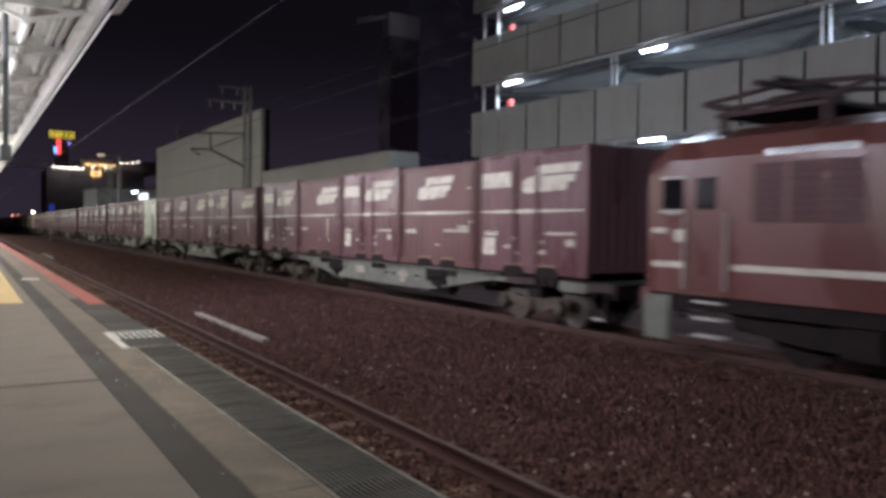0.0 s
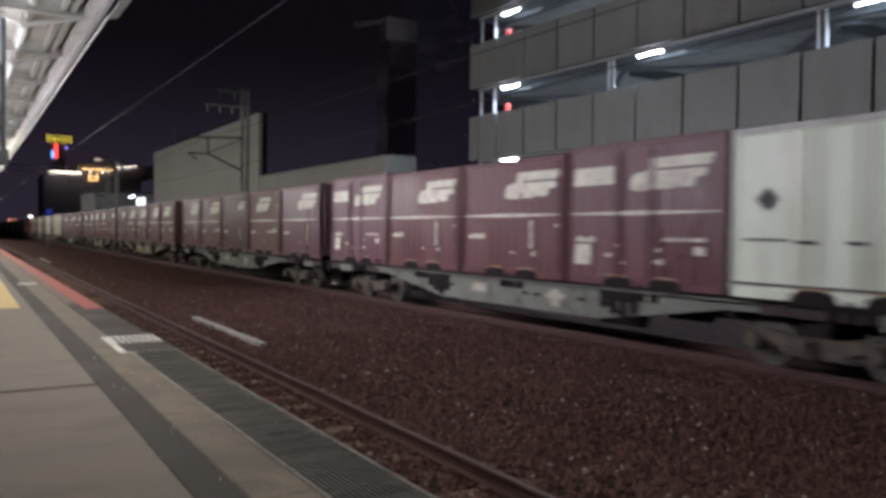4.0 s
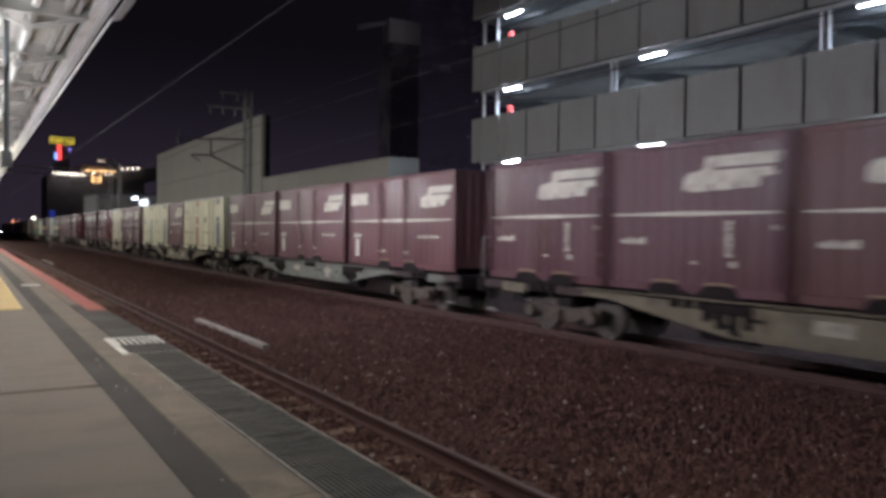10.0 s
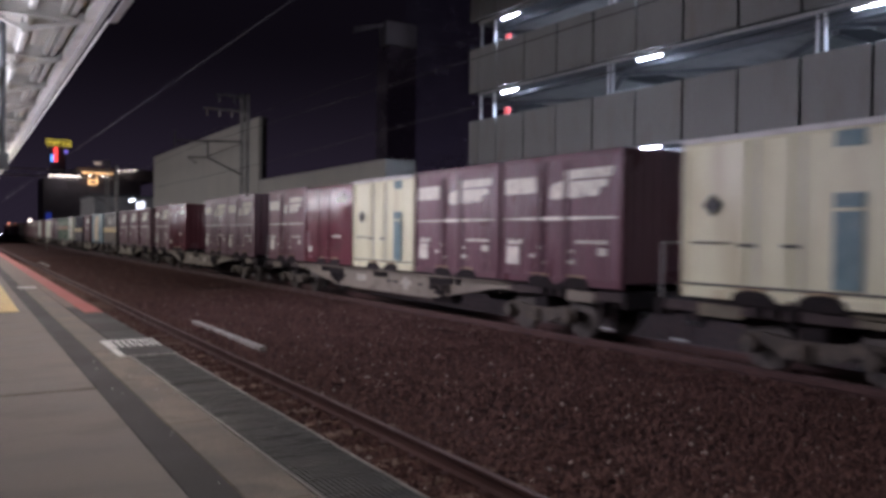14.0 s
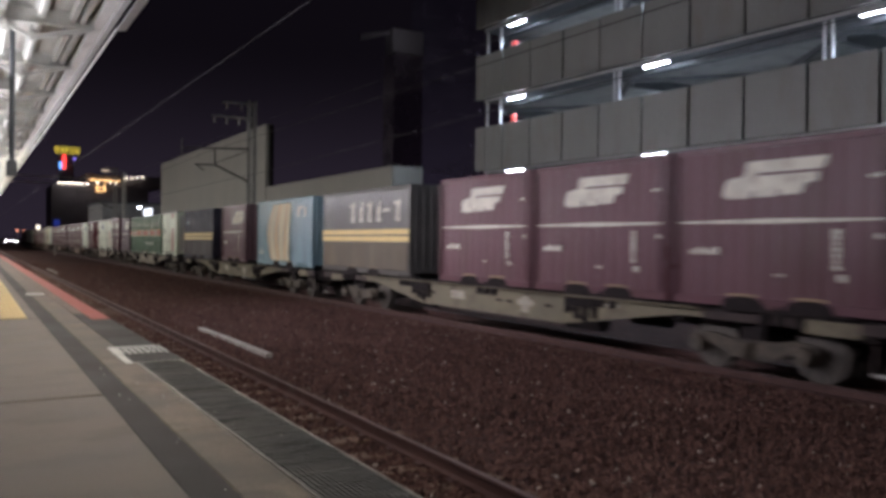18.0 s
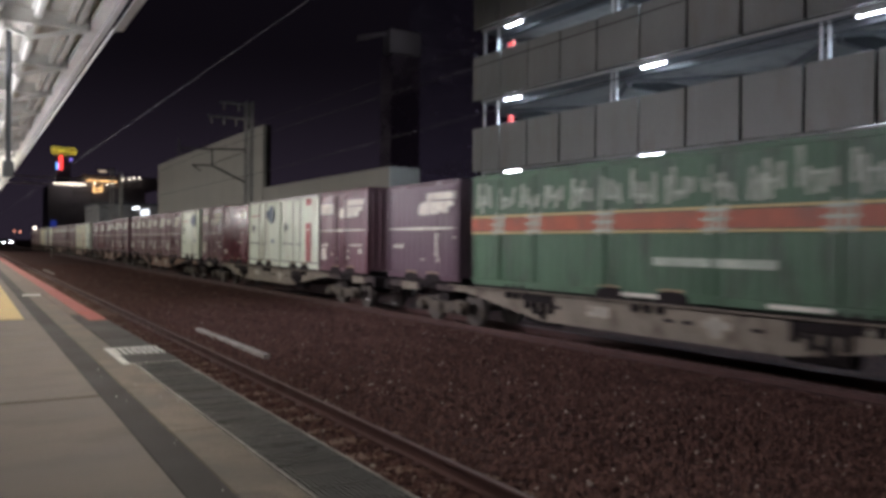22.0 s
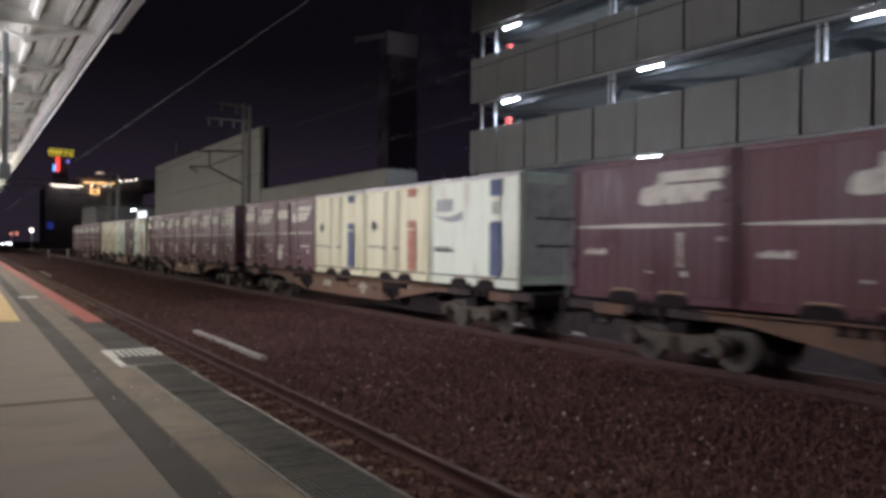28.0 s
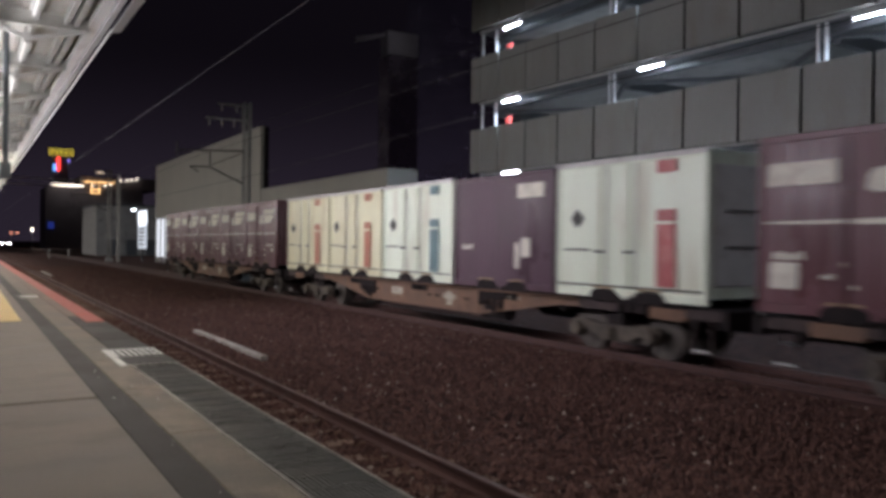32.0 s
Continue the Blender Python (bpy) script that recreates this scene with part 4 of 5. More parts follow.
car(13.9, 398.0, "dark car with lit headlights waiting on the crossing road", True)
car(17.2, 404.0, "dark car with lit headlights waiting on the crossing road", True)
signal = thing("traffic_light", "traffic light showing red beside the crossing road", "traffic light")
part("post", bar(B(), (15.0, 330, -0.25), (15.0, 330, 5.0), 0.12), MASTSTEEL, signal)
for k in (0, 1):
    part("lamp", box(B(), 14.5 + k * 2.0, 15.0 + k * 2.0, 329.7, 330, 4.4, 4.9, 0.1), glow("red_signal_glow", (1.0, 0.35, 0.2), 2.5), signal, "glowing red lamp")
    part("arm", bar(B(), (15.0, 330, 4.7), (16.6, 330, 4.7), 0.08), MASTSTEEL, signal)
lamp_post = thing("street_lamp", "slim street lamp with a small white light", "street lamp")
part("post", bar(B(), (15.2, 232, -0.25), (15.2, 232, 4.6), 0.08), MASTSTEEL, lamp_post)
part("lamp_head", box(B(), 14.9, 15.5, 231.8, 232.2, 4.6, 5.1, 0.1), LAMPWHITE, lamp_post)
area_lamp("street_lamp_light", (15.2, 232.0, 4.5), (15.2, 231.0, 0.0), 0.5, 0.4, 500, WARM)

# ---- goods train ----
POCKETLIP = mat("worn_ochre_lip", (0.40, 0.30, 0.17), 0.6, 0, 0.3, 6)
HOME = []          # things that move with the train: (thing, x, y, z) at the start of the run
WHEELS = {-1: [], 1: []}
CL, CW, CH = 3.715, 2.45, 2.5


def run(t):
    """How far along the track the train's reference stands at t seconds."""
    u = t / 32
    return 19.537 - 375.202 * u + 11.078 * u ** 2 - 4.517 * u ** 3 - 3.066 * u ** 4 + 3.249 * u ** 5


def plate(y0, y1, z0, z1, slant=0.0, t=0.006):
    """A flat plate on the container's side facing the platform, u from the far end."""
    return prism(B(), [(y0, z0), (y1, z0), (y1 - slant, z1), (y0 - slant, z1)], -CW / 2 - 0.012 - t, -CW / 2 - 0.010)


def shell(c, length, paint, ribs, height=CH):
    """Body of a container: frame, walls, roof, ends, corner castings, fork pockets."""
    h, w, L = height, CW / 2, length / 2
    bm = B()
    a, e = w - 0.035, L - 0.03
    pts = []

    def corrugated(p, q, out, n, depth):
        """Points from p to q with n raised ribs on the side out."""
        p, q, out = Vector(p), Vector(q), Vector(out)
        for k in range(n):
            for f, d in ((0.22, 0), (0.34, depth), (0.66, depth), (0.78, 0)):
                pts.append(p.lerp(q, (k + f) / n) + out * d)
    for n, p, q, out in ((ribs, (-a, -e + 0.07), (-a, e - 0.07), (-1, 0)), (9 if ribs else 0, (-a + 0.07, e), (a - 0.07, e), (0, 1)), (ribs, (a, e - 0.07), (a, -e + 0.07), (1, 0)), (9 if ribs else 0, (a - 0.07, -e), (-a + 0.07, -e), (0, -1))):
        pts.append(Vector(p))
        corrugated(p, q, out, n, 0.024)
        pts.append(Vector(q))
    foot, head = [bm.verts.new((*p, 0.10)) for p in pts], [bm.verts.new((*p, h - 0.03)) for p in pts]
    for k in range(len(pts)):
        bm.faces.new((foot[k], head[k], head[(k + 1) % len(pts)], foot[(k + 1) % len(pts)]))
    bm.faces.new(head)
    bm.faces.new(foot[::-1])
    part("body", bm, paint, c)
    for sx in (-1, 1):
        for sy in (-1, 1):
            part("corner_post", box(B(), min(sx * w, sx * (w - 0.1)), max(sx * w, sx * (w - 0.1)), min(sy * L, sy * (L - 0.09)), max(sy * L, sy * (L - 0.09)), 0, h, 0.012), paint, c)
    for sx in (-1, 1):
        part("top_rail", box(B(), min(sx * w, sx * (w - 0.08)), max(sx * w, sx * (w - 0.08)), -L + 0.09, L - 0.09, h - 0.10, h - 0.004, 0.01), paint, c)
        part("bottom_rail", box(B(), min(sx * w, sx * (w - 0.10)), max(sx * w, sx * (w - 0.10)), -L + 0.09, L - 0.09, 0.0, 0.14, 0.01), paint, c)
        for sy in (-1, 1):
            y = sy * min(0.74, L * 0.3) - 0.08
            arch = [(y + 0.37 * math.cos(q * math.pi / 8), 0.02 + 0.150 * math.sin(q * math.pi / 8) ** 0.7) for q in range(9)]
            p = part("fork_pocket", prism(B(), [(y + 0.37, -0.05)] + arch + [(y - 0.37, -0.05)], sx * (w + 0.004) - 0.012, sx * (w + 0.004) + 0.012), BLACKSTEEL, c, "black arched fork pocket")
            if sx < 0:
                lip = [(y + 0.27 * q / 3, 0.180 - 0.012 * abs(q) / 3) for q in range(-3, 4)]
                part("pocket_lip", prism(B(), lip + [(a, b + 0.028) for a, b in lip[::-1]], -w - 0.026, -w - 0.004), POCKETLIP, p, "pale worn pocket lip")
    part("roof", box(B(), -w + 0.05, w - 0.05, -L + 0.05, L - 0.05, h - 0.03, h + 0.012, 0.01), paint, c)


def logo(c, y_left, y_right, z0, z1, material=DECAL):
    """A slanted white emblem of two offset bands, as a plain shape."""
    h, span = z1 - z0, y_left - y_right
    outline = ((0.00, 1.0), (0.77, 1.0), (0.79, 0.66), (0.82, 0.60), (0.95, 0.56), (0.995, 0.40), (1.0, 0.10), (0.94, 0.0), (0.71, 0.0), (0.70, 0.20), (0.675, 0.20), (0.67, 0.02), (0.45, 0.02),
               (0.44, 0.20), (0.415, 0.20), (0.41, 0.05), (0.21, 0.06), (0.18, 0.34), (0.08, 0.36), (0.07, 0.60), (0.66, 0.60), (0.66, 0.675), (0.03, 0.675))
    part("emblem", prism(B(), [(y_right + span * a - 0.05 * v, z0 + h * v) for a, v in outline], -CW / 2 - 0.016, -CW / 2 - 0.010), material, c, "slanted white emblem")


def stripe(c, length, z=1.31, t=0.08):
    L = length / 2 - 0.10
    bm = prism(B(), [(-L, z - 0.012), (0, z - t / 2), (L, z - 0.012), (L, z + 0.012), (0, z + t / 2), (-L, z + 0.012)], -CW / 2 - 0.018, -CW / 2 - 0.010)
    part("stripe", bm, DECAL, c, "tapering white stripe")


def u_to_y(u, length):
    """Share of the length from the rear end to y."""
    return length / 2 - u * length


def marks(c, length, rows, material=DECAL):
    for u0, u1, z0, z1 in rows:
        a, b = u_to_y(u1, length), u_to_y(u0, length)
        n = int(round((b - a) / ((z1 - z0) * 0.85)))
        if n > 2:       # a line of lettering, as one bar a letter
            bm, step = B(), (b - a) / n
            for k in range(n):
                hi = z1 - (z1 - z0) * 0.18 * ((k * 7) % 3)
                prism(bm, [(a + k * step, z0), (a + (k + 0.74) * step, z0), (a + (k + 0.74) * step, hi), (a + k * step, hi)], -CW / 2 - 0.018, -CW / 2 - 0.010)
            part("marking", bm, material, c, "small lettering bars")
            continue
        part("marking", plate(u_to_y(u1, length), u_to_y(u0, length), z0, z1), material, c, "small white lettering panel")


def column(c, y, z0, z1, wide, material=DECAL):
    """An upright line of lettering, as one small bar a character."""
    n, bm = 7, B()
    step = (z1 - z0) / n
    for k in range(n):
        a, z = wide * (0.5 - 0.07 * (k * 5 % 3)), z0 + k * step
        prism(bm, [(y - a, z), (y + a * 0.9, z), (y + a * 0.9, z + step * 0.84), (y - a, z + step * 0.84)], -CW / 2 - 0.018, -CW / 2 - 0.010)
    part("marking", bm, material, c, "upright line of small lettering bars")


def doors(c, length, paint, us):
    """Side door leaves with hinge posts and locking rods."""
    for u in us:
        y = u_to_y(u, length)
        d = part("door_post", box(B(), -CW / 2 - 0.028, -CW / 2 - 0.004, y - 0.035, y + 0.035, 0.14, CH - 0.11, 0.008), paint, c)
        part("locking_rod", bar(B(), (-CW / 2 - 0.035, y + 0.10, 0.16), (-CW / 2 - 0.035, y + 0.10, CH - 0.14), 0.014, 6), paint, d)
        for z in (0.55, 1.65):
            part("hinge", box(B(), -CW / 2 - 0.042, -CW / 2 - 0.02, y - 0.06, y + 0.06, z, z + 0.07, 0.006), paint, d)


def small_container(kind):
    """A 12-foot container by kind."""
    paint, label = {
        "a": (WINE, "maroon steel container with white slanted emblem and tapering stripe"),
        "e": (WINE_RUSTY, "weathered maroon steel container with white emblem and tapering stripe"),
        "f": (WINE_DEEP, "plum-coloured steel container with white emblem and tapering stripe"),
        "k": (WINE_RUSTY, "weathered maroon container with central white emblem and tapering stripe"),
        "h": (WINE_DEEP, "plum container with central white emblem and tapering stripe"),
        "b": (WINE_FRESH, "maroon container with white panel, emblem and side doors"),
        "g": (PLUM_FRESH, "dark plum container with white panel, emblem and side doors"),
        "c": (WINE_DEEP, "ribbed plum container with a small white emblem"),
        "d": (PURPLE, "purple ribbed container with a small white panel"),
        "p": (PURPLE, "purple steel container with white emblem and tapering stripe"),
        "r": (WINE_GLOSSY, "glossy dark red ribbed container"),
    }[kind]
    c = thing("freight_container", label, "freight container", "containers on the train")
    L = CL
    if kind in "aefphk":
        shell(c, L, paint, 12)
        logo(c, u_to_y(0.27 if kind in "hk" else 0.47, L), u_to_y(0.73 if kind in "hk" else 0.96, L), 1.66, 2.21)
        stripe(c, L)
        marks(c, L, [(0.09, 0.25, 0.80, 0.92)])
        if kind not in "ek":       # an upright line of small characters
            u = 0.78 if kind == "h" else 0.72
            column(c, u_to_y(u, L), 0.62, 1.20, 0.11)
            marks(c, L, [(u + 0.01, u + 0.035, 0.46, 0.56)])
        marks(c, L, [(0.90, 0.945, 1.86, 1.92), (0.93, 0.96, 1.05, 1.12), (0.52, 0.56, 0.50, 0.54)])
        if kind in "ek":
            marks(c, L, [(0.62, 0.92, 0.84, 0.92), (0.80, 0.92, 0.93, 1.0)])
        doors(c, L, paint, (0.02, 0.98))
    elif kind in "bg":
        shell(c, L, paint, 10, 2.575)
        logo(c, u_to_y(0.45, L), u_to_y(0.93, L), 1.69, 2.245)
        part("panel", plate(u_to_y(0.34, L), u_to_y(0.05, L), 1.84, 2.17), DECAL, c, "white lettering panel")
        stripe(c, L)
        marks(c, L, [(0.07, 0.21, 0.78, 0.90), (0.065, 0.185, 0.36, 0.74), (0.28, 0.33, 0.52, 0.60), (0.66, 0.90, 0.82, 0.89), (0.84, 0.90, 0.60, 0.74), (0.60, 0.66, 0.42, 0.52), (0.36, 0.39, 0.70, 0.76), (0.62, 0.65, 0.64, 0.70), (0.40, 0.42, 0.40, 0.45)])
        doors(c, L, paint, (0.38, 0.60))
    elif kind == "c":
        shell(c, L, paint, 18)
        logo(c, u_to_y(0.63, L), u_to_y(0.90, L), 1.78, 2.12)
        marks(c, L, [(0.08, 0.24, 0.80, 0.92), (0.70, 0.74, 0.98, 1.04)])
        column(c, u_to_y(0.71, L), 0.50, 0.95, 0.09)
    elif kind == "d":
        shell(c, L, paint, 16)
        part("panel", plate(u_to_y(0.92, L), u_to_y(0.68, L), 1.95, 2.25), DECAL, c, "white lettering panel")
        marks(c, L, [(0.10, 0.22, 0.85, 0.97), (0.66, 0.70, 0.45, 1.0), (0.72, 0.80, 0.70, 1.1)])
    elif kind == "r":
        shell(c, L, paint, 9)
        marks(c, L, [(0.70, 0.88, 1.95, 2.2), (0.08, 0.16, 0.35, 0.55), (0.62, 0.80, 0.85, 0.93)])
        doors(c, L, paint, (0.34, 0.56))
    return c


def reefer(paint, band, label, round_mark=False, swoosh=False, posts=True):
    """An insulated 12-foot container with double doors and a coloured upright band."""
    c = thing("reefer_container", label, "freight container", "containers on the train")
    L = CL
    shell(c, L, paint, 0, 2.53)
    part("roof_lip", box(B(), -CW / 2 - 0.02, -CW / 2 + 0.03, -L / 2, L / 2, 2.46, 2.55, 0.012), STEELWHITE, c, "pale metal roof lip")
    part("sill_line", box(B(), -CW / 2 - 0.016, -CW / 2 - 0.004, -L / 2 + 0.05, L / 2 - 0.05, 0.20, 0.235), DARKLINE, c, "dark line above the sill")
    faded = swoosh and band is ORANGE
    ink = FADED if faded else SOFTGREY
    if swoosh:
        upper = [(u_to_y(0.07 + 0.33 * q / 8, L), 1.66 - 0.16 * math.sin(q / 8 * math.pi * 0.75)) for q in range(9)]
        part("emblem", prism(B(), upper + [(a, b + 0.02 + 0.024 * k) for k, (a, b) in list(enumerate(upper))[::-1]], -CW / 2 - 0.018, -CW / 2 - 0.010), ink, c, "curved worn emblem stroke")
        part("small_mark", plate(u_to_y(0.81, L), u_to_y(0.735, L), 1.80 if faded else 1.64, 2.06 if faded else 1.92), DULLDECAL, c, "pale greenish mark between the bands")
        for k in range(3):
            part("emblem_bar", plate(u_to_y(0.14 + k * 0.07, L), u_to_y(0.085 + k * 0.07, L), 1.76, 2.06, 0.03), ink, c, "worn emblem bar")
        marks(c, L, [(0.06, 0.30, 0.78, 0.85)], FADED if faded else DARKLINE)
    else:
        part("diamond_mark", prism(B(), [(u_to_y(0.17, L), 1.29), (u_to_y(0.12, L), 1.47), (u_to_y(0.17, L), 1.65), (u_to_y(0.22, L), 1.47)], -CW / 2 - 0.018, -CW / 2 - 0.010), DARKLINE, c, "dark diamond mark")
    if round_mark:
        bm = B()
        bmesh.ops.create_cone(bm, cap_ends=True, segments=28, radius1=0.34, radius2=0.34, depth=0.008, matrix=Matrix.Translation((-CW / 2 - 0.014, u_to_y(0.76, L), 1.98)) @ Matrix.Rotation(math.pi / 2, 4, "Y"))
        part("round_mark", bm, PALEBLUE, c, "pale blue round mark")
        for u in (0.56, 0.62, 0.68):
            part("emblem_bar", plate(u_to_y(u + 0.03, L), u_to_y(u, L), 1.84, 2.12, 0.04, 0.012), NAVY, c, "dull blue emblem bar")
        part("small_mark", plate(u_to_y(0.84, L), u_to_y(0.78, L), 0.86, 1.02), PALEBLUE, c, "small pale blue mark")
        part("marking", plate(u_to_y(0.40, L), u_to_y(0.07, L), 1.93, 1.98), ORANGE, c, "small orange lettering bar")
    for u in (0.335, 0.535) if posts else ():
        y = u_to_y(u, L)
        g = part("door_post", box(B(), -CW / 2 - 0.03, -CW / 2 - 0.004, y - 0.03, y + 0.03, 0.24, 2.44, 0.008), paint, c)
        part("locking_rod", bar(B(), (-CW / 2 - 0.04, y - 0.22, 0.26), (-CW / 2 - 0.04, y - 0.22, 2.42), 0.016, 6), STEELWHITE, g)
        part("latch", box(B(), -CW / 2 - 0.05, -CW / 2 - 0.012, y - 0.16, y + 0.10, 0.82, 0.87, 0.006), DARKLINE, g)
    if band:
        for z0, z1 in ((0.26, 1.33), (1.38, 1.58), (2.20, 2.42)) if not swoosh else ((0.26, 1.12), (1.27, 1.66), (2.16, 2.42)) if faded else ((0.26, 1.48), (2.05, 2.42)):
            part("colour_band", plate(u_to_y(0.83, L), u_to_y(0.715, L), z0, z1), band, c, "coloured upright band")
    marks(c, L, [(0.06, 0.26, 0.86, 0.90)], DARKLINE)
    unit = part("end_panel", box(B(), -1.02, 1.02, -L / 2 + 0.01, -L / 2 + 0.035, 0.30, 2.30, 0.01), STEELWHITE, c, "pale end panel")
    for z in (0.92, 1.52):
        part("end_rail", box(B(), -0.75, 0.30, -L / 2 - 0.01, -L / 2 + 0.012, z, z + 0.05, 0.006), DARKLINE, unit, "dark rail across the end")
    return c


def long_container(kind):
    if kind == "B":
        L = 6.06
        c = thing("freight_container", "long maroon ribbed container with white panel and stripe", "freight container", "containers on the train")
        shell(c, L, WINE, 20)
        logo(c, u_to_y(0.73, L), u_to_y(0.975, L), 1.60, 2.13)
        part("panel", plate(u_to_y(0.215, L), u_to_y(0.025, L), 1.76, 2.10), DECAL, c, "white lettering panel")
        stripe(c, L, 1.28, 0.09)
        marks(c, L, [(0.06, 0.14, 0.80, 0.92), (0.08, 0.12, 0.25, 0.75), (0.34, 0.40, 0.40, 0.48), (0.70, 0.88, 0.82, 0.90), (0.58, 0.62, 0.38, 0.46)])
        doors(c, L, WINE, (0.36, 0.60))
    elif kind in "KN":
        L = 6.06
        lower, upper = (CHARCOAL, CHARCOAL) if kind == "K" else (MIDNIGHT, MIDNIGHT)
        c = thing("freight_container", "charcoal container with double yellow stripe and white emblem bars" if kind == "K" else "dark navy container with double yellow stripe", "freight container", "containers on the train")
        shell(c, L, lower, 22)
        part("lower_panel", plate(-L / 2 + 0.10, L / 2 - 0.10, 0.16, 0.90, 0, 0.014), UMBER if kind == "K" else DULLPLUM, c, "dusty lower panel")
        for z0, z1 in ((0.95, 1.10), (1.15, 1.30)):
            part("stripe", plate(-L / 2 + 0.01, L / 2 - 0.01, z0, z1, 0, 0.02), YELLOW, c, "yellow stripe")
        if kind == "K":
            for k, u in enumerate((0.39, 0.49, 0.59, 0.685, 0.77, 0.88)):
                y = u_to_y(u, L)
                if k == 4:
                    part("emblem_bar", plate(y - 0.22, y + 0.22, 1.80, 1.90), DECAL, c, "white emblem bar")
                    continue
                for y0, y1, z0, z1, slant in ((-0.22, 0.20, 1.98, 2.08, 0), (-0.18, -0.09, 1.52, 2.14, -0.03), (0.02, 0.12, 1.56, 1.98, 0.10), (-0.10, 0.04, 1.52, 1.60, 0)):
                    if k in (1, 3) and y0 == -0.22:
                        continue
                    part("emblem_bar", plate(y + y0, y + y1, z0, z1, slant), DECAL, c, "white emblem bar")
            marks(c, L, [(0.64, 0.88, 0.50, 0.62), (0.68, 0.88, 0.66, 0.78), (0.06, 0.20, 0.55, 0.64)])
        else:
            part("star_mark", prism(B(), [(u_to_y(0.10, L), 1.75), (u_to_y(0.13, L), 1.95), (u_to_y(0.155, L), 2.10), (u_to_y(0.165, L), 1.95), (u_to_y(0.215, L), 1.93), (u_to_y(0.17, L), 1.83), (u_to_y(0.165, L), 1.68), (u_to_y(0.14, L), 1.80)], -CW / 2 - 0.018, -CW / 2 - 0.010), PALEBLUE, c, "pale blue star-like mark")
            marks(c, L, [(0.08, 0.16, 0.55, 0.62)])
    elif kind == "F":
        L = 6.06
        c = thing("freight_container", "sky blue container with apricot swoosh bands", "freight container", "containers on the train")
        shell(c, L, SKYBLUE, 26)
        for k, (u, wide, tint) in enumerate(((0.30, 0.22, APRICOT), (0.335, 0.44, PALESWOOSH), (0.405, 0.40, APRICOT), (0.47, 0.46, PALESWOOSH), (0.545, 0.24, APRICOT), (0.58, 0.30, PALESWOOSH))):
            y = u_to_y(u, L)
            edge, back = [], []
            for i in range(13):
                z = 0.20 + i * 0.178
                bend = (0.55 - 0.10 * k) * math.sin(i / 12 * math.pi) - 0.25 * (i / 12) ** 2
                edge.append((y + bend - wide, z))
                back.append((y + bend, z))
            part("swoosh", prism(B(), edge + back[::-1], -CW / 2 - 0.016 - 0.002 * k, -CW / 2 - 0.010), tint, c, "curved pale band")
        part("emblem_bar", plate(u_to_y(0.80, L), u_to_y(0.76, L), 1.80, 2.18, 0.08), DECAL, c, "white emblem bar")
        part("emblem_bar", plate(u_to_y(0.87, L), u_to_y(0.80, L), 2.10, 2.18), DECAL, c, "white emblem bar")
        part("emblem_bar", plate(u_to_y(0.90, L), u_to_y(0.87, L), 1.80, 2.12, 0.08), DECAL, c, "white emblem bar")
        marks(c, L, [(0.05, 0.14, 0.42, 0.52), (0.05, 0.12, 0.58, 0.62)])
    else:
        L = 10.5
        c = thing("freight_container", "long green container with vermilion band and white emblem bars", "freight container", "containers on the train")
        shell(c, L, GREEN, 40)
        part("band", plate(-L / 2 + 0.02, L / 2 - 0.02, 1.22, 1.51, 0, 0.03), VERMILION, c, "vermilion band")
        for z in (1.165, 1.53):
            part("thin_line", plate(-L / 2 + 0.02, L / 2 - 0.02, z, z + 0.035, 0, 0.03), YELLOW, c, "thin yellow line")
        rng = random.Random(5)
        for i in range(12):
            y = u_to_y(0.045 + i * 0.078, L)
            for q in (-0.28, -0.10, 0.07, 0.24):
                low = 1.62 + rng.random() * 0.20
                part("emblem_bar", plate(y + q - 0.05, y + q + 0.04, low, low + 0.22 + rng.random() * 0.38, rng.choice((0.05, 0.0, -0.06))), DULLDECAL, c, "pale emblem bar")
            low = 1.76 + rng.random() * 0.20
            part("emblem_bar", plate(y - 0.20, y + 0.10, low, low + 0.06, 0, 0.022), DULLDECAL, c, "pale emblem bar")
        for a, b in ((-0.55, 0.35), (-3.7, -2.7)):
            part("marking", plate(a, b, 0.03, 0.10, 0, 0.012), DECAL, c, "white plate on the bottom rail")
        for u in (0.10, 0.22, 0.42, 0.66, 0.86):
            y = u_to_y(u, L)
            part("door_post", box(B(), -CW / 2 - 0.03, -CW / 2 - 0.004, y - 0.03, y + 0.03, 0.14, CH - 0.11, 0.008), GREEN, c)
            for q, lo, hi in ((-0.20, 1.14, 1.60), (-0.06, 1.18, 1.56), (0.08, 1.12, 1.62)):
                part("emblem_bar", plate(y + q - 0.03, y + q + 0.04, lo, hi, 0.06, 0.04), DULLDECAL, c, "pale emblem bar")
            for lo in (1.18, 1.34, 1.49):
                part("emblem_bar", plate(y - 0.30, y + 0.22, lo, lo + 0.05, 0, 0.048), DULLDECAL, c, "pale emblem bar")
        part("marking", plate(u_to_y(0.77, L), u_to_y(0.54, L), 0.60, 0.74), DULLDECAL, c, "dull lettering bar")
    return c


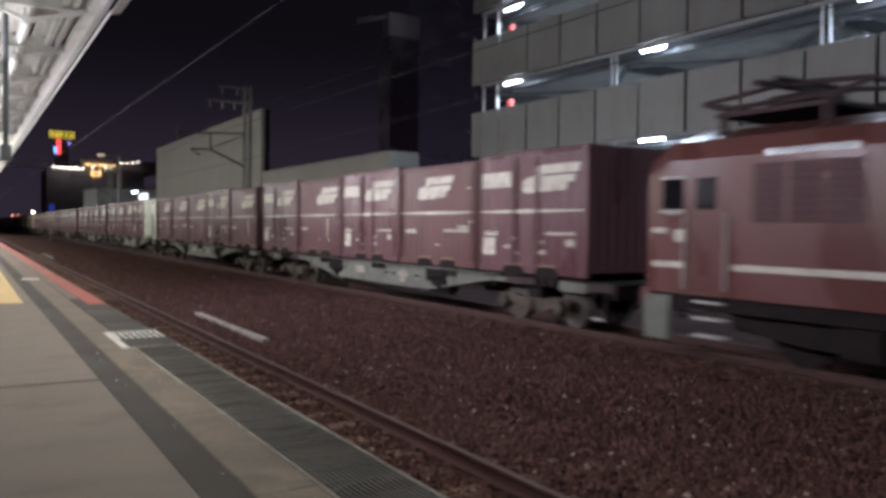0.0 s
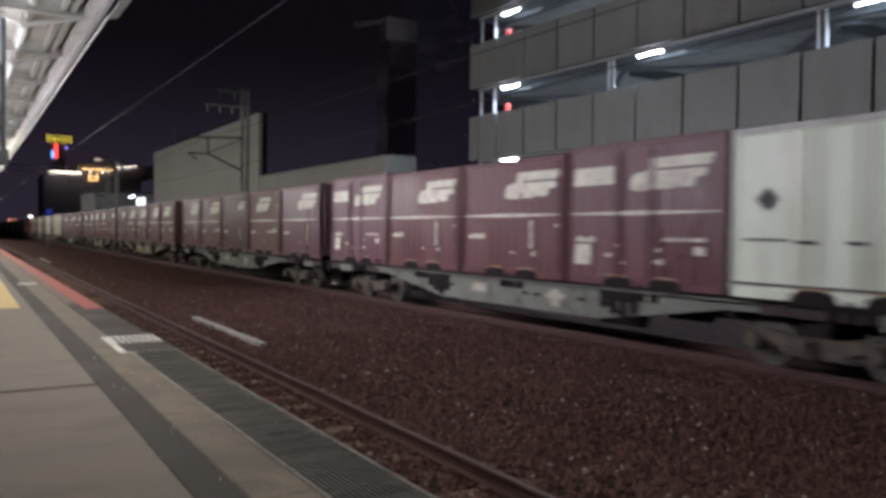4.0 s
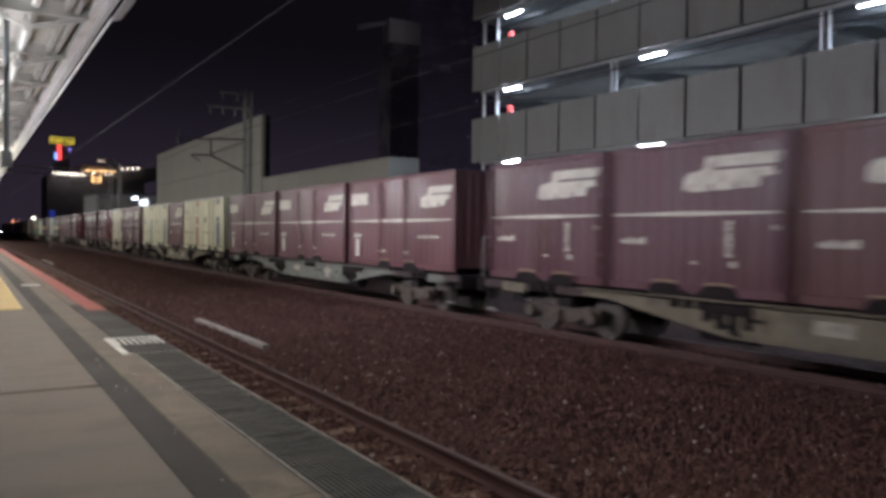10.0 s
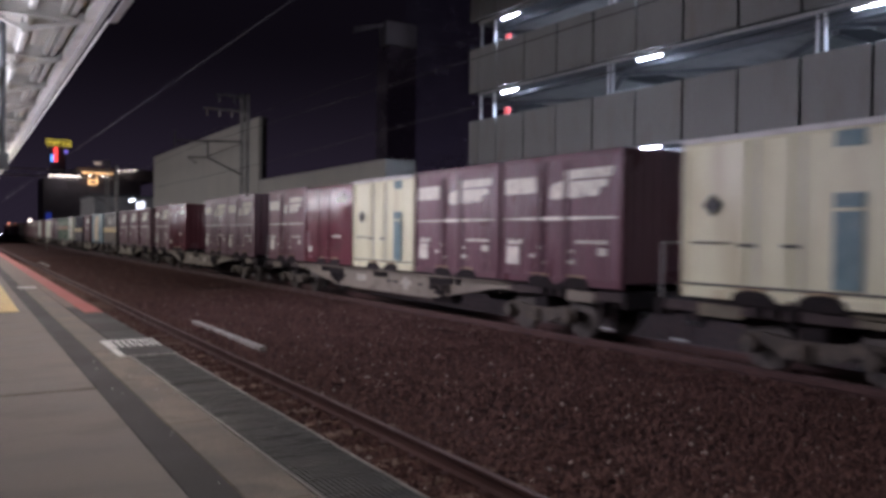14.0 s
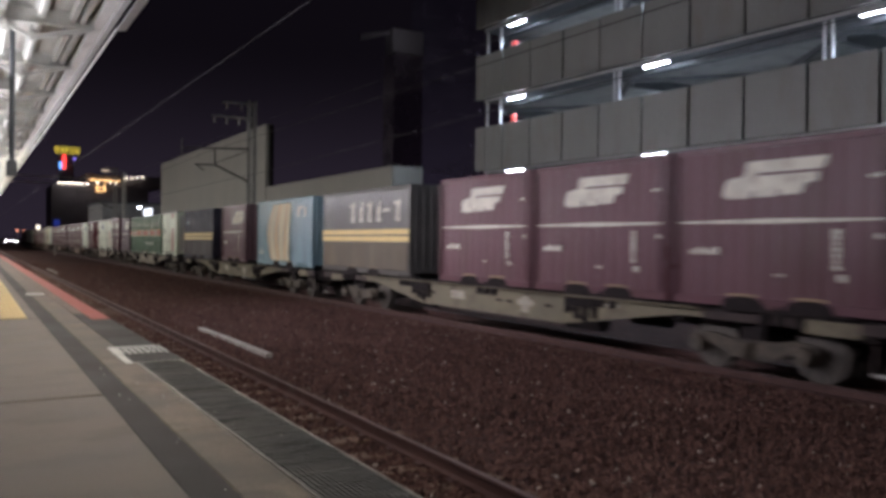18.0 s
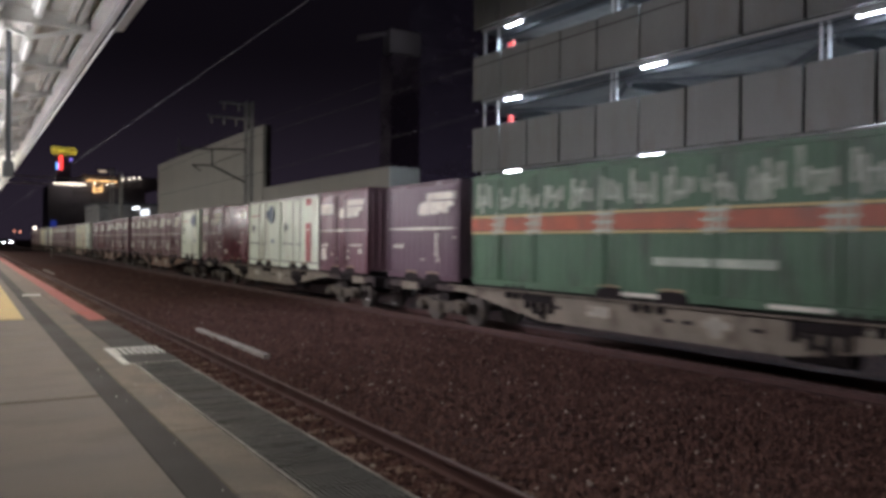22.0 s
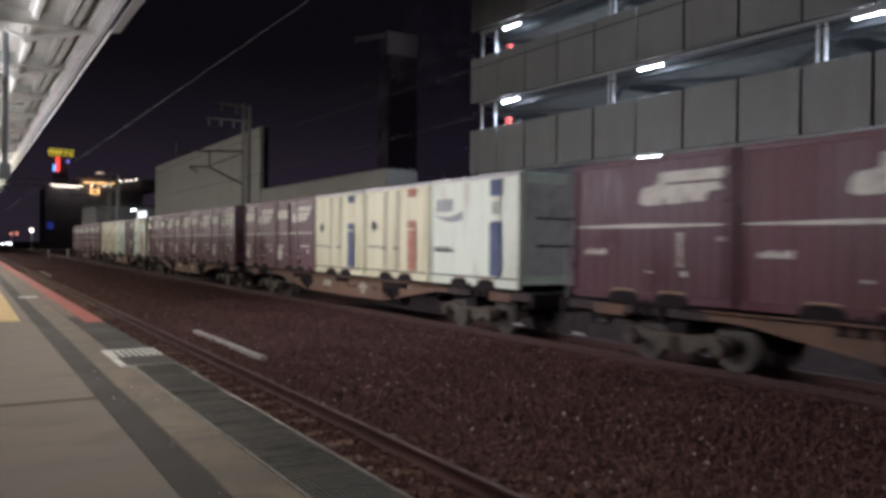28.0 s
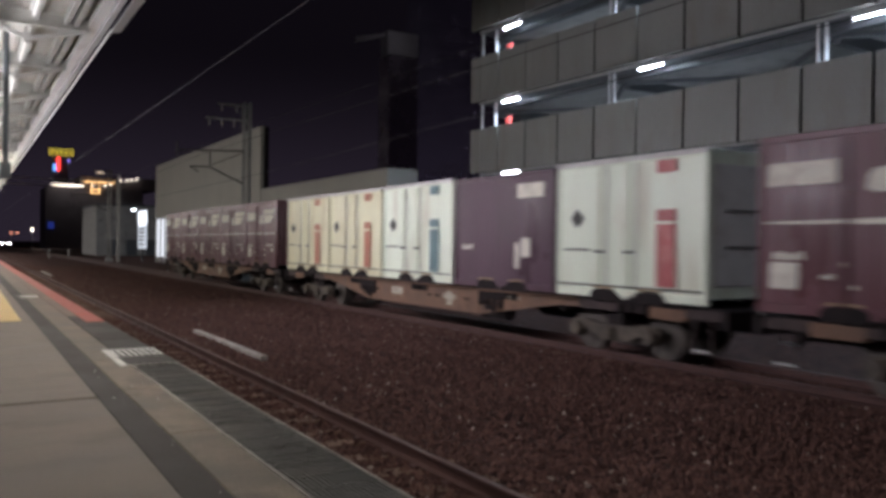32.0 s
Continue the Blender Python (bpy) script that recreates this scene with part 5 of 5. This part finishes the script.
BANDS = {"1": (WHITE, NAVY, "white insulated container with navy band and diamond mark"), "2": (CREAM, NAVY, "cream insulated container with navy band and diamond mark"),
         "3": (CREAM, ORANGE, "cream insulated container with orange-red band and diamond mark"), "4": (CREAM, TEAL, "cream insulated container with teal band and diamond mark"),
         "5": (WHITE, SCARLET, "white insulated container with red band and diamond mark"), "6": (WHITE, None, "plain white insulated container with pale blue round mark"),
         "9": (WHITE, None, "white insulated container with door posts and pale blue round mark"),
         "8": (WHITE, NAVY, "white insulated container with full-height navy band and curved emblem"),
         "0": (CREAM, ORANGE, "cream insulated container with orange-red band and faded brown emblem"),
         "7": (WHITE, TEAL, "white insulated container with teal band and diamond mark")}
STOCK = {}


def place_container(kind, y):
    """Put a container of that kind on the train, its middle y metres behind the reference."""
    if kind not in STOCK:
        if kind in BANDS:
            paint, band, label = BANDS[kind]
            ob = reefer(paint, band, label, kind in "69", kind in "80", kind not in "68")
        else:
            ob = long_container(kind) if kind in "BKNFG" else small_container(kind)
        STOCK[kind] = ob
    else:
        ob = copy_thing(STOCK[kind], Matrix.Identity(4))
    HOME.append((ob, XT, y, 1.08))


def bogie_on(w, y):
    g = new("bogie")
    g.parent, g.location = w, (0, y, 0)
    for s in (-1, 1):
        x = s * 0.93
        pts = [(-1.15, 0.50), (-1.1, 0.60), (-0.7, 0.62), (-0.4, 0.56), (0.4, 0.56), (0.7, 0.62), (1.1, 0.60), (1.15, 0.50), (0.75, 0.46), (0.40, 0.28), (-0.40, 0.28), (-0.75, 0.46)]
        part("side_frame", prism(B(), pts, x - 0.06, x + 0.06), BOGIE, g, "dusty steel side frame")
        for k in (-1, 1):
            bm = B()
            bmesh.ops.create_cone(bm, cap_ends=True, segments=14, radius1=0.17, radius2=0.13, depth=0.22, matrix=Matrix.Translation((x + s * 0.07, k * 0.95, 0.43)) @ Matrix.Rotation(s * math.pi / 2, 4, "Y"))
            part("axle_box", bm, BOGIE, g)
        bm = lathe(B(), [(0.11 + 0.05 * (q % 2), 0.26 + q * 0.022) for q in range(13)], 12, Matrix.Translation((x, 0, 0)))
        part("spring", bm, BOGIE, g)
    part("bolster", box(B(), -0.95, 0.95, -0.22, 0.22, 0.5, 0.78, 0.03), BLACKSTEEL, g)
    part("brake_beam", box(B(), -0.85, 0.85, -0.45, -0.38, 0.3, 0.42, 0.01), BLACKSTEEL, g)
    for k in (-1, 1):
        bm = B()
        for s in (-1, 1):
            for r0, r1, x0, x1 in ((0.43, 0.43, 0.50, 0.62), (0.455, 0.455, 0.47, 0.50), (0.30, 0.34, 0.615, 0.63), (0.14, 0.11, 0.60, 0.70)):
                m = Matrix.Translation((s * (x0 + x1) / 2, 0, 0)) @ Matrix.Rotation(s * math.pi / 2, 4, "Y")
                bmesh.ops.create_cone(bm, cap_ends=True, segments=28, radius1=r0, radius2=r1, depth=x1 - x0, matrix=m)
            for q in range(6):
                a = q * math.pi / 3
                box(bm, min(s * 0.63, s * 0.637), max(s * 0.63, s * 0.637), 0.23 * math.cos(a) - 0.03, 0.23 * math.cos(a) + 0.03, 0.23 * math.sin(a) - 0.03, 0.23 * math.sin(a) + 0.03)
        bar(bm, (-0.7, 0, 0), (0.7, 0, 0), 0.075, 12)
        ws = part("wheelset", bm, TYRE, g, "grimy steel wheelset")
        ws.location = (0, k * 0.95, 0.43)
    return g


def wagon(paint, label):
    """A flat container wagon, 20.3 m over the couplers, its middle at the origin, rail top at z = 0."""
    w = thing("container_wagon", label, "container wagon", "wagons of the train")
    for s in (-1, 1):
        x0, x1 = (1.02, 1.14) if s > 0 else (-1.14, -1.02)
        top = 1.0
        pts = [(-6.3, top), (-6.3, 0.86), (-5.7, 0.85), (-2.85, 0.43), (2.85, 0.43), (5.7, 0.85), (6.3, 0.86), (6.3, top)]
        sill = part("side_sill", prism(B(), pts, x0, x1), paint, w, "fish-bellied side sill")
        for e in (-1, 1):
            part("end_beam", box(B(), x0, x1, min(e * 6.3, e * 9.7), max(e * 6.3, e * 9.7), 0.84, top, 0.006), GRIME, w, "grimy brown end beam")
            part("number_plate", box(B(), min(x0, s * 1.15), max(x1, s * 1.15), min(e * 8.15, e * 8.95), max(e * 8.15, e * 8.95), 0.78, 0.99, 0.01), paint, w, "pale plate over the bogie")
        part("top_flange", box(B(), min(x0, x0 + s * 0.16), max(x0, x0 + s * 0.16), -6.3, 6.3, top, top + 0.03, 0.004), paint, sill)
        xo = s * 1.145
        bm = B()
        for y0, y1, z0, z1 in ((-1.86, -1.30, 0.70, 0.82), (-1.68, -1.46, 0.82, 0.89), (-1.70, -1.44, 0.55, 0.70)):
            box(bm, min(xo, xo + s * 0.006), max(xo, xo + s * 0.006), y0, y1, z0, z1)
        part("marking", bm, SILLMARK, sill, "dull white cross-shaped mark")
        for y0, y1, z0, z1 in ((0.85, 1.45, 0.66, 0.86), (-4.4, -3.8, 0.86, 0.92)):
            part("marking", box(B(), min(xo, xo + s * 0.006), max(xo, xo + s * 0.006), y0, y1, z0, z1), SILLMARK, sill, "small pale lettering plate")
        for y in (-2.35, -1.0, -0.6, 2.35):
            part("lashing_slot", box(B(), min(xo, xo + s * 0.012), max(xo, xo + s * 0.012), y - 0.11, y + 0.11, 0.72, 0.78, 0.01), BLACKSTEEL, sill)
        for y in (-2.85, 2.85):
            part("stiffener", box(B(), min(xo, xo + s * 0.03), max(xo, xo + s * 0.03), y - 0.05, y + 0.05, 0.44, 0.99, 0.01), paint, sill)
        for k in range(5):
            y = (k - 2) * 3.8256 - 0.14
            gear = B()
            box(gear, min(s * 1.0, s * 1.22), max(s * 1.0, s * 1.22), y - 0.40, y + 0.40, 0.98, 1.16, 0.05)
            for q in (-0.28, 0.02, 0.30):
                box(gear, min(s * 1.10, s * 1.235), max(s * 1.10, s * 1.235), y + q - 0.08, y + q + 0.08, 0.84, 1.16, 0.03)
            part("clamp", gear, BLACKSTEEL, w, "black container clamp gear")
            for q in (-0.9, 0.72):
                part("clamp", box(B(), min(s * 1.0, s * 1.20), max(s * 1.0, s * 1.20), y + q - 0.26, y + q + 0.26, 0.99, 1.055, 0.02), BLACKSTEEL, w, "black container clamp")
        for y in (-3.35, 2.95):
            gear = B()
            for q, lo in ((-0.42, 0.60), (-0.16, 0.50), (0.10, 0.56), (0.36, 0.66)):
                box(gear, min(s * 1.12, s * 1.22), max(s * 1.12, s * 1.22), y + q - 0.06, y + q + 0.06, lo, 0.98, 0.02)
            box(gear, min(s * 1.13, s * 1.2), max(s * 1.13, s * 1.2), y - 0.5, y + 0.45, 0.80, 0.97, 0.03)
            t = part("brake_gear", gear, BLACKSTEEL, w, "black brake gear below the deck")
            part("lever", bar(B(), (s * 1.22, y - 0.3, 0.5), (s * 1.22, y + 0.3, 0.82), 0.025), BLACKSTEEL, t)
            part("reservoir", bar(B(), (s * 0.9, y - 0.4, 0.5), (s * 0.9, y + 0.6, 0.5), 0.17, 14), BLACKSTEEL, t)
        for e in (-1, 1):
            st = part("step", bar(B(), (s * 1.17, e * 9.15, 0.34), (s * 1.17, e * 9.50, 0.34), 0.022), BAREWHITE, w, "white U-shaped foot step")
            for yy in (9.15, 9.50):
                part("step_hanger", bar(B(), (s * 1.17, e * yy, 0.34), (s * 1.13, e * yy, 0.86), 0.02), GRIME, st)
    part("centre_sill", box(B(), -0.35, 0.35, -9.6, 9.6, 0.62, 1.0, 0.01), BLACKSTEEL, w)
    part("deck", box(B(), -1.0, 1.0, -9.7, 9.7, 0.98, 1.02), BLACKSTEEL, w)
    for k in range(12):
        y = -9.0 + k * 18 / 11
        part("cross_bearer", box(B(), -1.05, 1.05, y - 0.07, y + 0.07, 0.74, 0.985), BLACKSTEEL, w)
    for e in (-1, 1):
        part("end_sill", box(B(), -1.2, 1.2, min(e * 9.7, e * 9.85), max(e * 9.7, e * 9.85), 0.72, 1.02, 0.015), BLACKSTEEL, w)
        cp = part("coupler", box(B(), -0.13, 0.13, min(e * 9.8, e * 10.25), max(e * 9.8, e * 10.25), 0.72, 0.98, 0.04), BLACKSTEEL, w, "black coupler")
        part("hose", bar(B(), (0.4, e * 9.85, 0.72), (0.25, e * 10.1, 0.4), 0.03), BLACKSTEEL, cp)
    for x in (-1.1, 1.1, 0.3):
        part("handrail", bar(B(), (x, 9.78, 1.0), (x, 9.78, 1.95), 0.018), MASTSTEEL, w, "grey end handrail")
    part("handrail", bar(B(), (-1.1, 9.78, 1.95), (1.1, 9.78, 1.95), 0.018), MASTSTEEL, w, "grey end handrail")
    for y in (-7.1, 7.1):
        bogie_on(w, y)
    return w


# the load, wagon by wagon from the engine: paint of the frame, offset of the wagon, containers
P = 3.8256
SLOT = [-2 * P, -P, 0.0, P, 2 * P]


def five(kinds):
    return [(k, SLOT[i]) for i, k in enumerate(kinds) if k != "_"]


LOAD = [
    ("grey", 0.9, five("bkbag")), ("grey", 0.43, five("agaea")), ("grey", -0.12, five("1baag")), ("grey", -0.39, five("fkcea")), ("olive", 0.04, five("kafec")),
    ("olive", -0.31, five("ckkff")), ("grey", -0.17, [("B", -6.45), ("B", 0.0), ("B", 6.45)]), ("olive", -0.49, five("20a24")), ("beige", -0.46, five("gg4rb")),
    ("beige", -0.01, five("gg_rb")), ("olive", 0.06, [("h", SLOT[0]), ("h", SLOT[1]), ("h", SLOT[2]), ("K", 6.47)]), ("olive", -0.32, [("F", -6.47), ("f", 0.0), ("N", 6.47)]),
    ("beige", 0.30, [("5", SLOT[0]), ("G", -0.05), ("p", SLOT[4])]), ("beige", 0.30, five("g59rb")), ("rust", -0.25, five("6bbbb")), ("rust", -0.10, five("gbfaf")),
    ("rust", 0.32, five("832gb")), ("rust", 0.54, five("gbbbb")), ("rust", 0.13, five("5d733")), ("rust", -0.04, five("bgbbb"))]
FRAME = {"grey": (SILL_GREY, "grey-green flat container wagon with fish-bellied sill"), "olive": (SILL_OLIVE, "dusty olive flat container wagon with fish-bellied sill"),
         "beige": (SILL_BEIGE, "dusty beige flat container wagon with fish-bellied sill"), "rust": (SILL_RUST, "rust-brown flat container wagon with fish-bellied sill")}
YARD = {}
for i, (colour, off, load) in enumerate(LOAD):
    middle = 20.355 * i + 0.43 + off
    if colour not in YARD:
        YARD[colour] = wagon(*FRAME[colour])
        w = YARD[colour]
    else:
        w = copy_thing(YARD[colour], Matrix.Identity(4))
    for g in [c for c in w.children if c.name.startswith("bogie")]:
        for ws in [c for c in g.children if c.name.startswith("wheelset")]:
            WHEELS[1 if ws.location.y > 0 else -1].append(ws)
    HOME.append((w, XT, middle - 0.5 * off, 0.0))
    for kind, y in load:
        place_container(kind, middle + y)

# ---- electric locomotive ----


def locomotive():
    """A red electric engine, its middle at the origin, the coupled rear cab towards +y."""
    g = thing("electric_locomotive", "rose-red electric locomotive with a white waist stripe", "locomotive")
    hw, L = 1.42, 8.7
    bm = B()
    ring = [(-hw, 1.0), (-hw, 3.15), (-hw + 0.12, 3.45), (-0.7, 3.66), (0.7, 3.66), (hw - 0.12, 3.45), (hw, 3.15), (hw, 1.0)]
    rings = []
    for y, inset, drop in ((-L, 0.16, 0.25), (-L + 0.5, 0.0, 0.0), (L - 0.5, 0.0, 0.0), (L, 0.16, 0.25)):
        rings.append([bm.verts.new((x * (1 - inset * 0.35), y, z - (drop if z > 3.0 else 0))) for x, z in ring])
    for a, b in zip(rings[:-1], rings[1:]):
        for i in range(8):
            bm.faces.new((a[i], a[(i + 1) % 8], b[(i + 1) % 8], b[i]))
    bm.faces.new(rings[0])
    bm.faces.new(rings[-1][::-1])
    part("body", bm, LOCO_RED, g, "rose-red body shell")
    for e in (-1, 1):
        for x in (-0.68, 0.68):
            part("end_window", box(B(), x - 0.48, x + 0.48, min(e * (L - 0.02), e * (L + 0.02)), max(e * (L - 0.02), e * (L + 0.02)), 2.25, 2.9, 0.01), GLASS, g)
        cab = part("buffer_beam", box(B(), -1.35, 1.35, min(e * 8.6, e * 8.85), max(e * 8.6, e * 8.85), 0.75, 1.05, 0.02), LOCO_RED, g)
        part("coupler", box(B(), -0.15, 0.15, min(e * 8.8, e * 9.25), max(e * 8.8, e * 9.25), 0.72, 1.0, 0.04), BLACKSTEEL, g, "black coupler")
        part("snow_guard", prism(B(), [(e * 8.75, 0.95), (e * 8.15, 0.95), (e * 8.2, 0.22), (e * 8.7, 0.22)], -1.38, -1.30), SILL_GREY, g, "pale grey guard plate")
        part("snow_guard", prism(B(), [(e * 8.75, 0.95), (e * 8.15, 0.95), (e * 8.2, 0.22), (e * 8.7, 0.22)], 1.30, 1.38), SILL_GREY, g, "pale grey guard plate")
        for s in (-1, 1):
            x = s * hw

            def side(name, y0, y1, z0, z1, m, t=0.02, label="", parent=None):
                return part(name, box(B(), min(x, x + s * t), max(x, x + s * t), min(e * y0, e * y1), max(e * y0, e * y1), z0, z1, 0.004), m, parent or g, label)
            win = side("cab_window", 7.88, 8.3, 2.36, 2.86, GLASS, 0.012)
            side("window_frame", 7.84, 8.34, 2.31, 2.36, STEELWHITE, 0.03, "pale window frame", win)
            side("window_frame", 7.84, 8.34, 2.86, 2.90, STEELWHITE, 0.03, "pale window frame", win)
            door = side("cab_door", 7.05, 7.72, 1.05, 3.05, LOCO_RED, 0.02)
            side("door_window", 7.2, 7.6, 2.36, 2.86, GLASS, 0.028, "", door)
            part("door_rail", bar(B(), (x + s * 0.06, e * 7.79, 1.1), (x + s * 0.06, e * 7.79, 2.3), 0.018), BAREWHITE, door)
            part("door_rail", bar(B(), (x + s * 0.06, e * 6.98, 1.1), (x + s * 0.06, e * 6.98, 2.3), 0.018), BAREWHITE, door)
            side("number_plate", 7.80, 8.02, 1.84, 2.04, DECAL, 0.02, "pale number plate")
            side("stripe", 8.22, 8.52, 1.98, 2.07, DECAL, 0.012, "short white stripe")
            side("grab_rail", 7.95, 8.2, 2.28, 2.30, STEELWHITE, 0.05)
            side("stripe", 7.84, 8.5, 1.42, 1.52, DECAL, 0.012, "white waist stripe")
            side("stripe", 0.0, 6.92, 1.42, 1.52, DECAL, 0.012, "white waist stripe")
            for a, b in ((4.85, 6.56), (2.6, 4.3), (0.3, 2.0)):
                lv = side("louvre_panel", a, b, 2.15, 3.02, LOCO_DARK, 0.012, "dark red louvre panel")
                for q in (0.33, 0.66):
                    side("louvre_post", a + (b - a) * q - 0.03, a + (b - a) * q + 0.03, 2.15, 3.02, LOCO_RED, 0.034, "", lv)
                for k in range(7):
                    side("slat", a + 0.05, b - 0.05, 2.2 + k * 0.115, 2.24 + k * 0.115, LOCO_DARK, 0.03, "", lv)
                side("skylight_window", a + 0.1, b - 0.2, 3.12, 3.22, GLASS, 0.012)
            for z in (0.35, 0.62, 0.88):
                part("step", box(B(), min(x, x - s * 0.2), max(x, x - s * 0.2), min(e * 7.1, e * 7.65), max(e * 7.1, e * 7.65), z, z + 0.03), STEELWHITE, g)
            for a in (6.2, 3.9):
                bm = B()
                bmesh.ops.create_cone(bm, cap_ends=True, segments=28, radius1=0.56, radius2=0.56, depth=0.13, matrix=Matrix.Translation((s * 0.565, e * a, 0.56)) @ Matrix.Rotation(math.pi / 2, 4, "Y"))
                part("wheel", bm, BLACKSTEEL, g)
            part("bogie_frame", prism(B(), [(e * 7.2, 0.78), (e * 2.9, 0.78), (e * 3.0, 0.48), (e * 4.3, 0.36), (e * 5.8, 0.36), (e * 7.1, 0.48)], s * 1.0 - 0.07, s * 1.0 + 0.07), BLACKSTEEL, g)
            part("sand_box", box(B(), s * 1.12 - 0.12, s * 1.12 + 0.12, min(e * 4.7, e * 5.3), max(e * 4.7, e * 5.3), 0.3, 0.8, 0.03), BLACKSTEEL, g)
        pan = part("pantograph", box(B(), -0.9, 0.9, min(e * 5.7, e * 7.7), max(e * 5.7, e * 7.7), 3.84, 3.92, 0.01), ROOFGREY, g, "lowered dark pantograph")
        for s in (-1, 1):
            for a, b in (((0.8, 5.9, 3.95), (0.7, 5.2, 4.16)), ((0.7, 5.2, 4.16), (0.5, 6.6, 4.30)), ((0.8, 7.5, 3.95), (0.7, 8.1, 4.14)), ((0.7, 8.1, 4.14), (0.5, 6.8, 4.30)), ((0.8, 5.8, 4.0), (0.8, 7.6, 4.0))):
                part("frame_tube", bar(B(), (s * a[0], e * a[1], a[2]), (s * b[0], e * b[1], b[2]), 0.04), ROOFGREY, pan)
            for y in (5.8, 7.6):
                part("insulator", bar(B(), (s * 0.8, e * y, 3.6), (s * 0.8, e * y, 3.86), 0.07), ROOFGREY, pan)
        for y in (5.2, 8.1):
            part("cross_tube", bar(B(), (-0.7, e * y, 4.15), (0.7, e * y, 4.15), 0.04), ROOFGREY, pan)
        for y in (6.5, 6.85):
            part("collector_head", box(B(), -0.95, 0.95, min(e * y, e * (y + 0.12)), max(e * y, e * (y + 0.12)), 4.28, 4.36, 0.015), ROOFGREY, pan)
        part("spring_case", box(B(), -0.35, 0.35, min(e * 6.2, e * 7.2), max(e * 6.2, e * 7.2), 3.92, 4.18, 0.05), ROOFGREY, pan)
        part("horn", bar(B(), (-0.4, e * 8.0, 3.6), (-0.4, e * 8.4, 3.62), 0.06), ROOFGREY, g)
    part("roof_box", box(B(), -0.75, 0.75, -4.6, 4.6, 3.62, 4.12, 0.10), ROOFGREY, g, "dark roof housing")
    part("underframe", box(B(), -1.3, 1.3, -8.4, 8.4, 0.75, 1.02, 0.02), BLACKSTEEL, g)
    part("transformer", box(B(), -1.2, 1.2, -2.0, 2.0, 0.25, 0.8, 0.05), BLACKSTEEL, g)
    return g


loco = locomotive()
HOME.append((loco, XT, -18.55, 0.0))

# ---- what moves ----


def share_keys(leader, others):
    """The other wheels turn as the leading one does, each in its own bogie."""
    for ob in others:
        data = ob.animation_data_create()
        ob.rotation_mode = "QUATERNION"
        data.action = leader.animation_data.action
        data.action_slot = leader.animation_data.action_slot


def motions():
    times = [2.0 * i for i in range(17)]
    for ob, x, y, z in HOME:
        walk(ob, [(t, pose(x, y + run(t), z)) for t in times])
    for side, wheels in WHEELS.items():
        rows = []
        for i in range(961):
            t = i / 30
            rows.append((t, pose(0, side * 0.95, 0.43, math.degrees((run(0) - run(t)) / 0.43))))
        walk(wheels[0], rows)
        share_keys(wheels[0], wheels[1:])


motions()
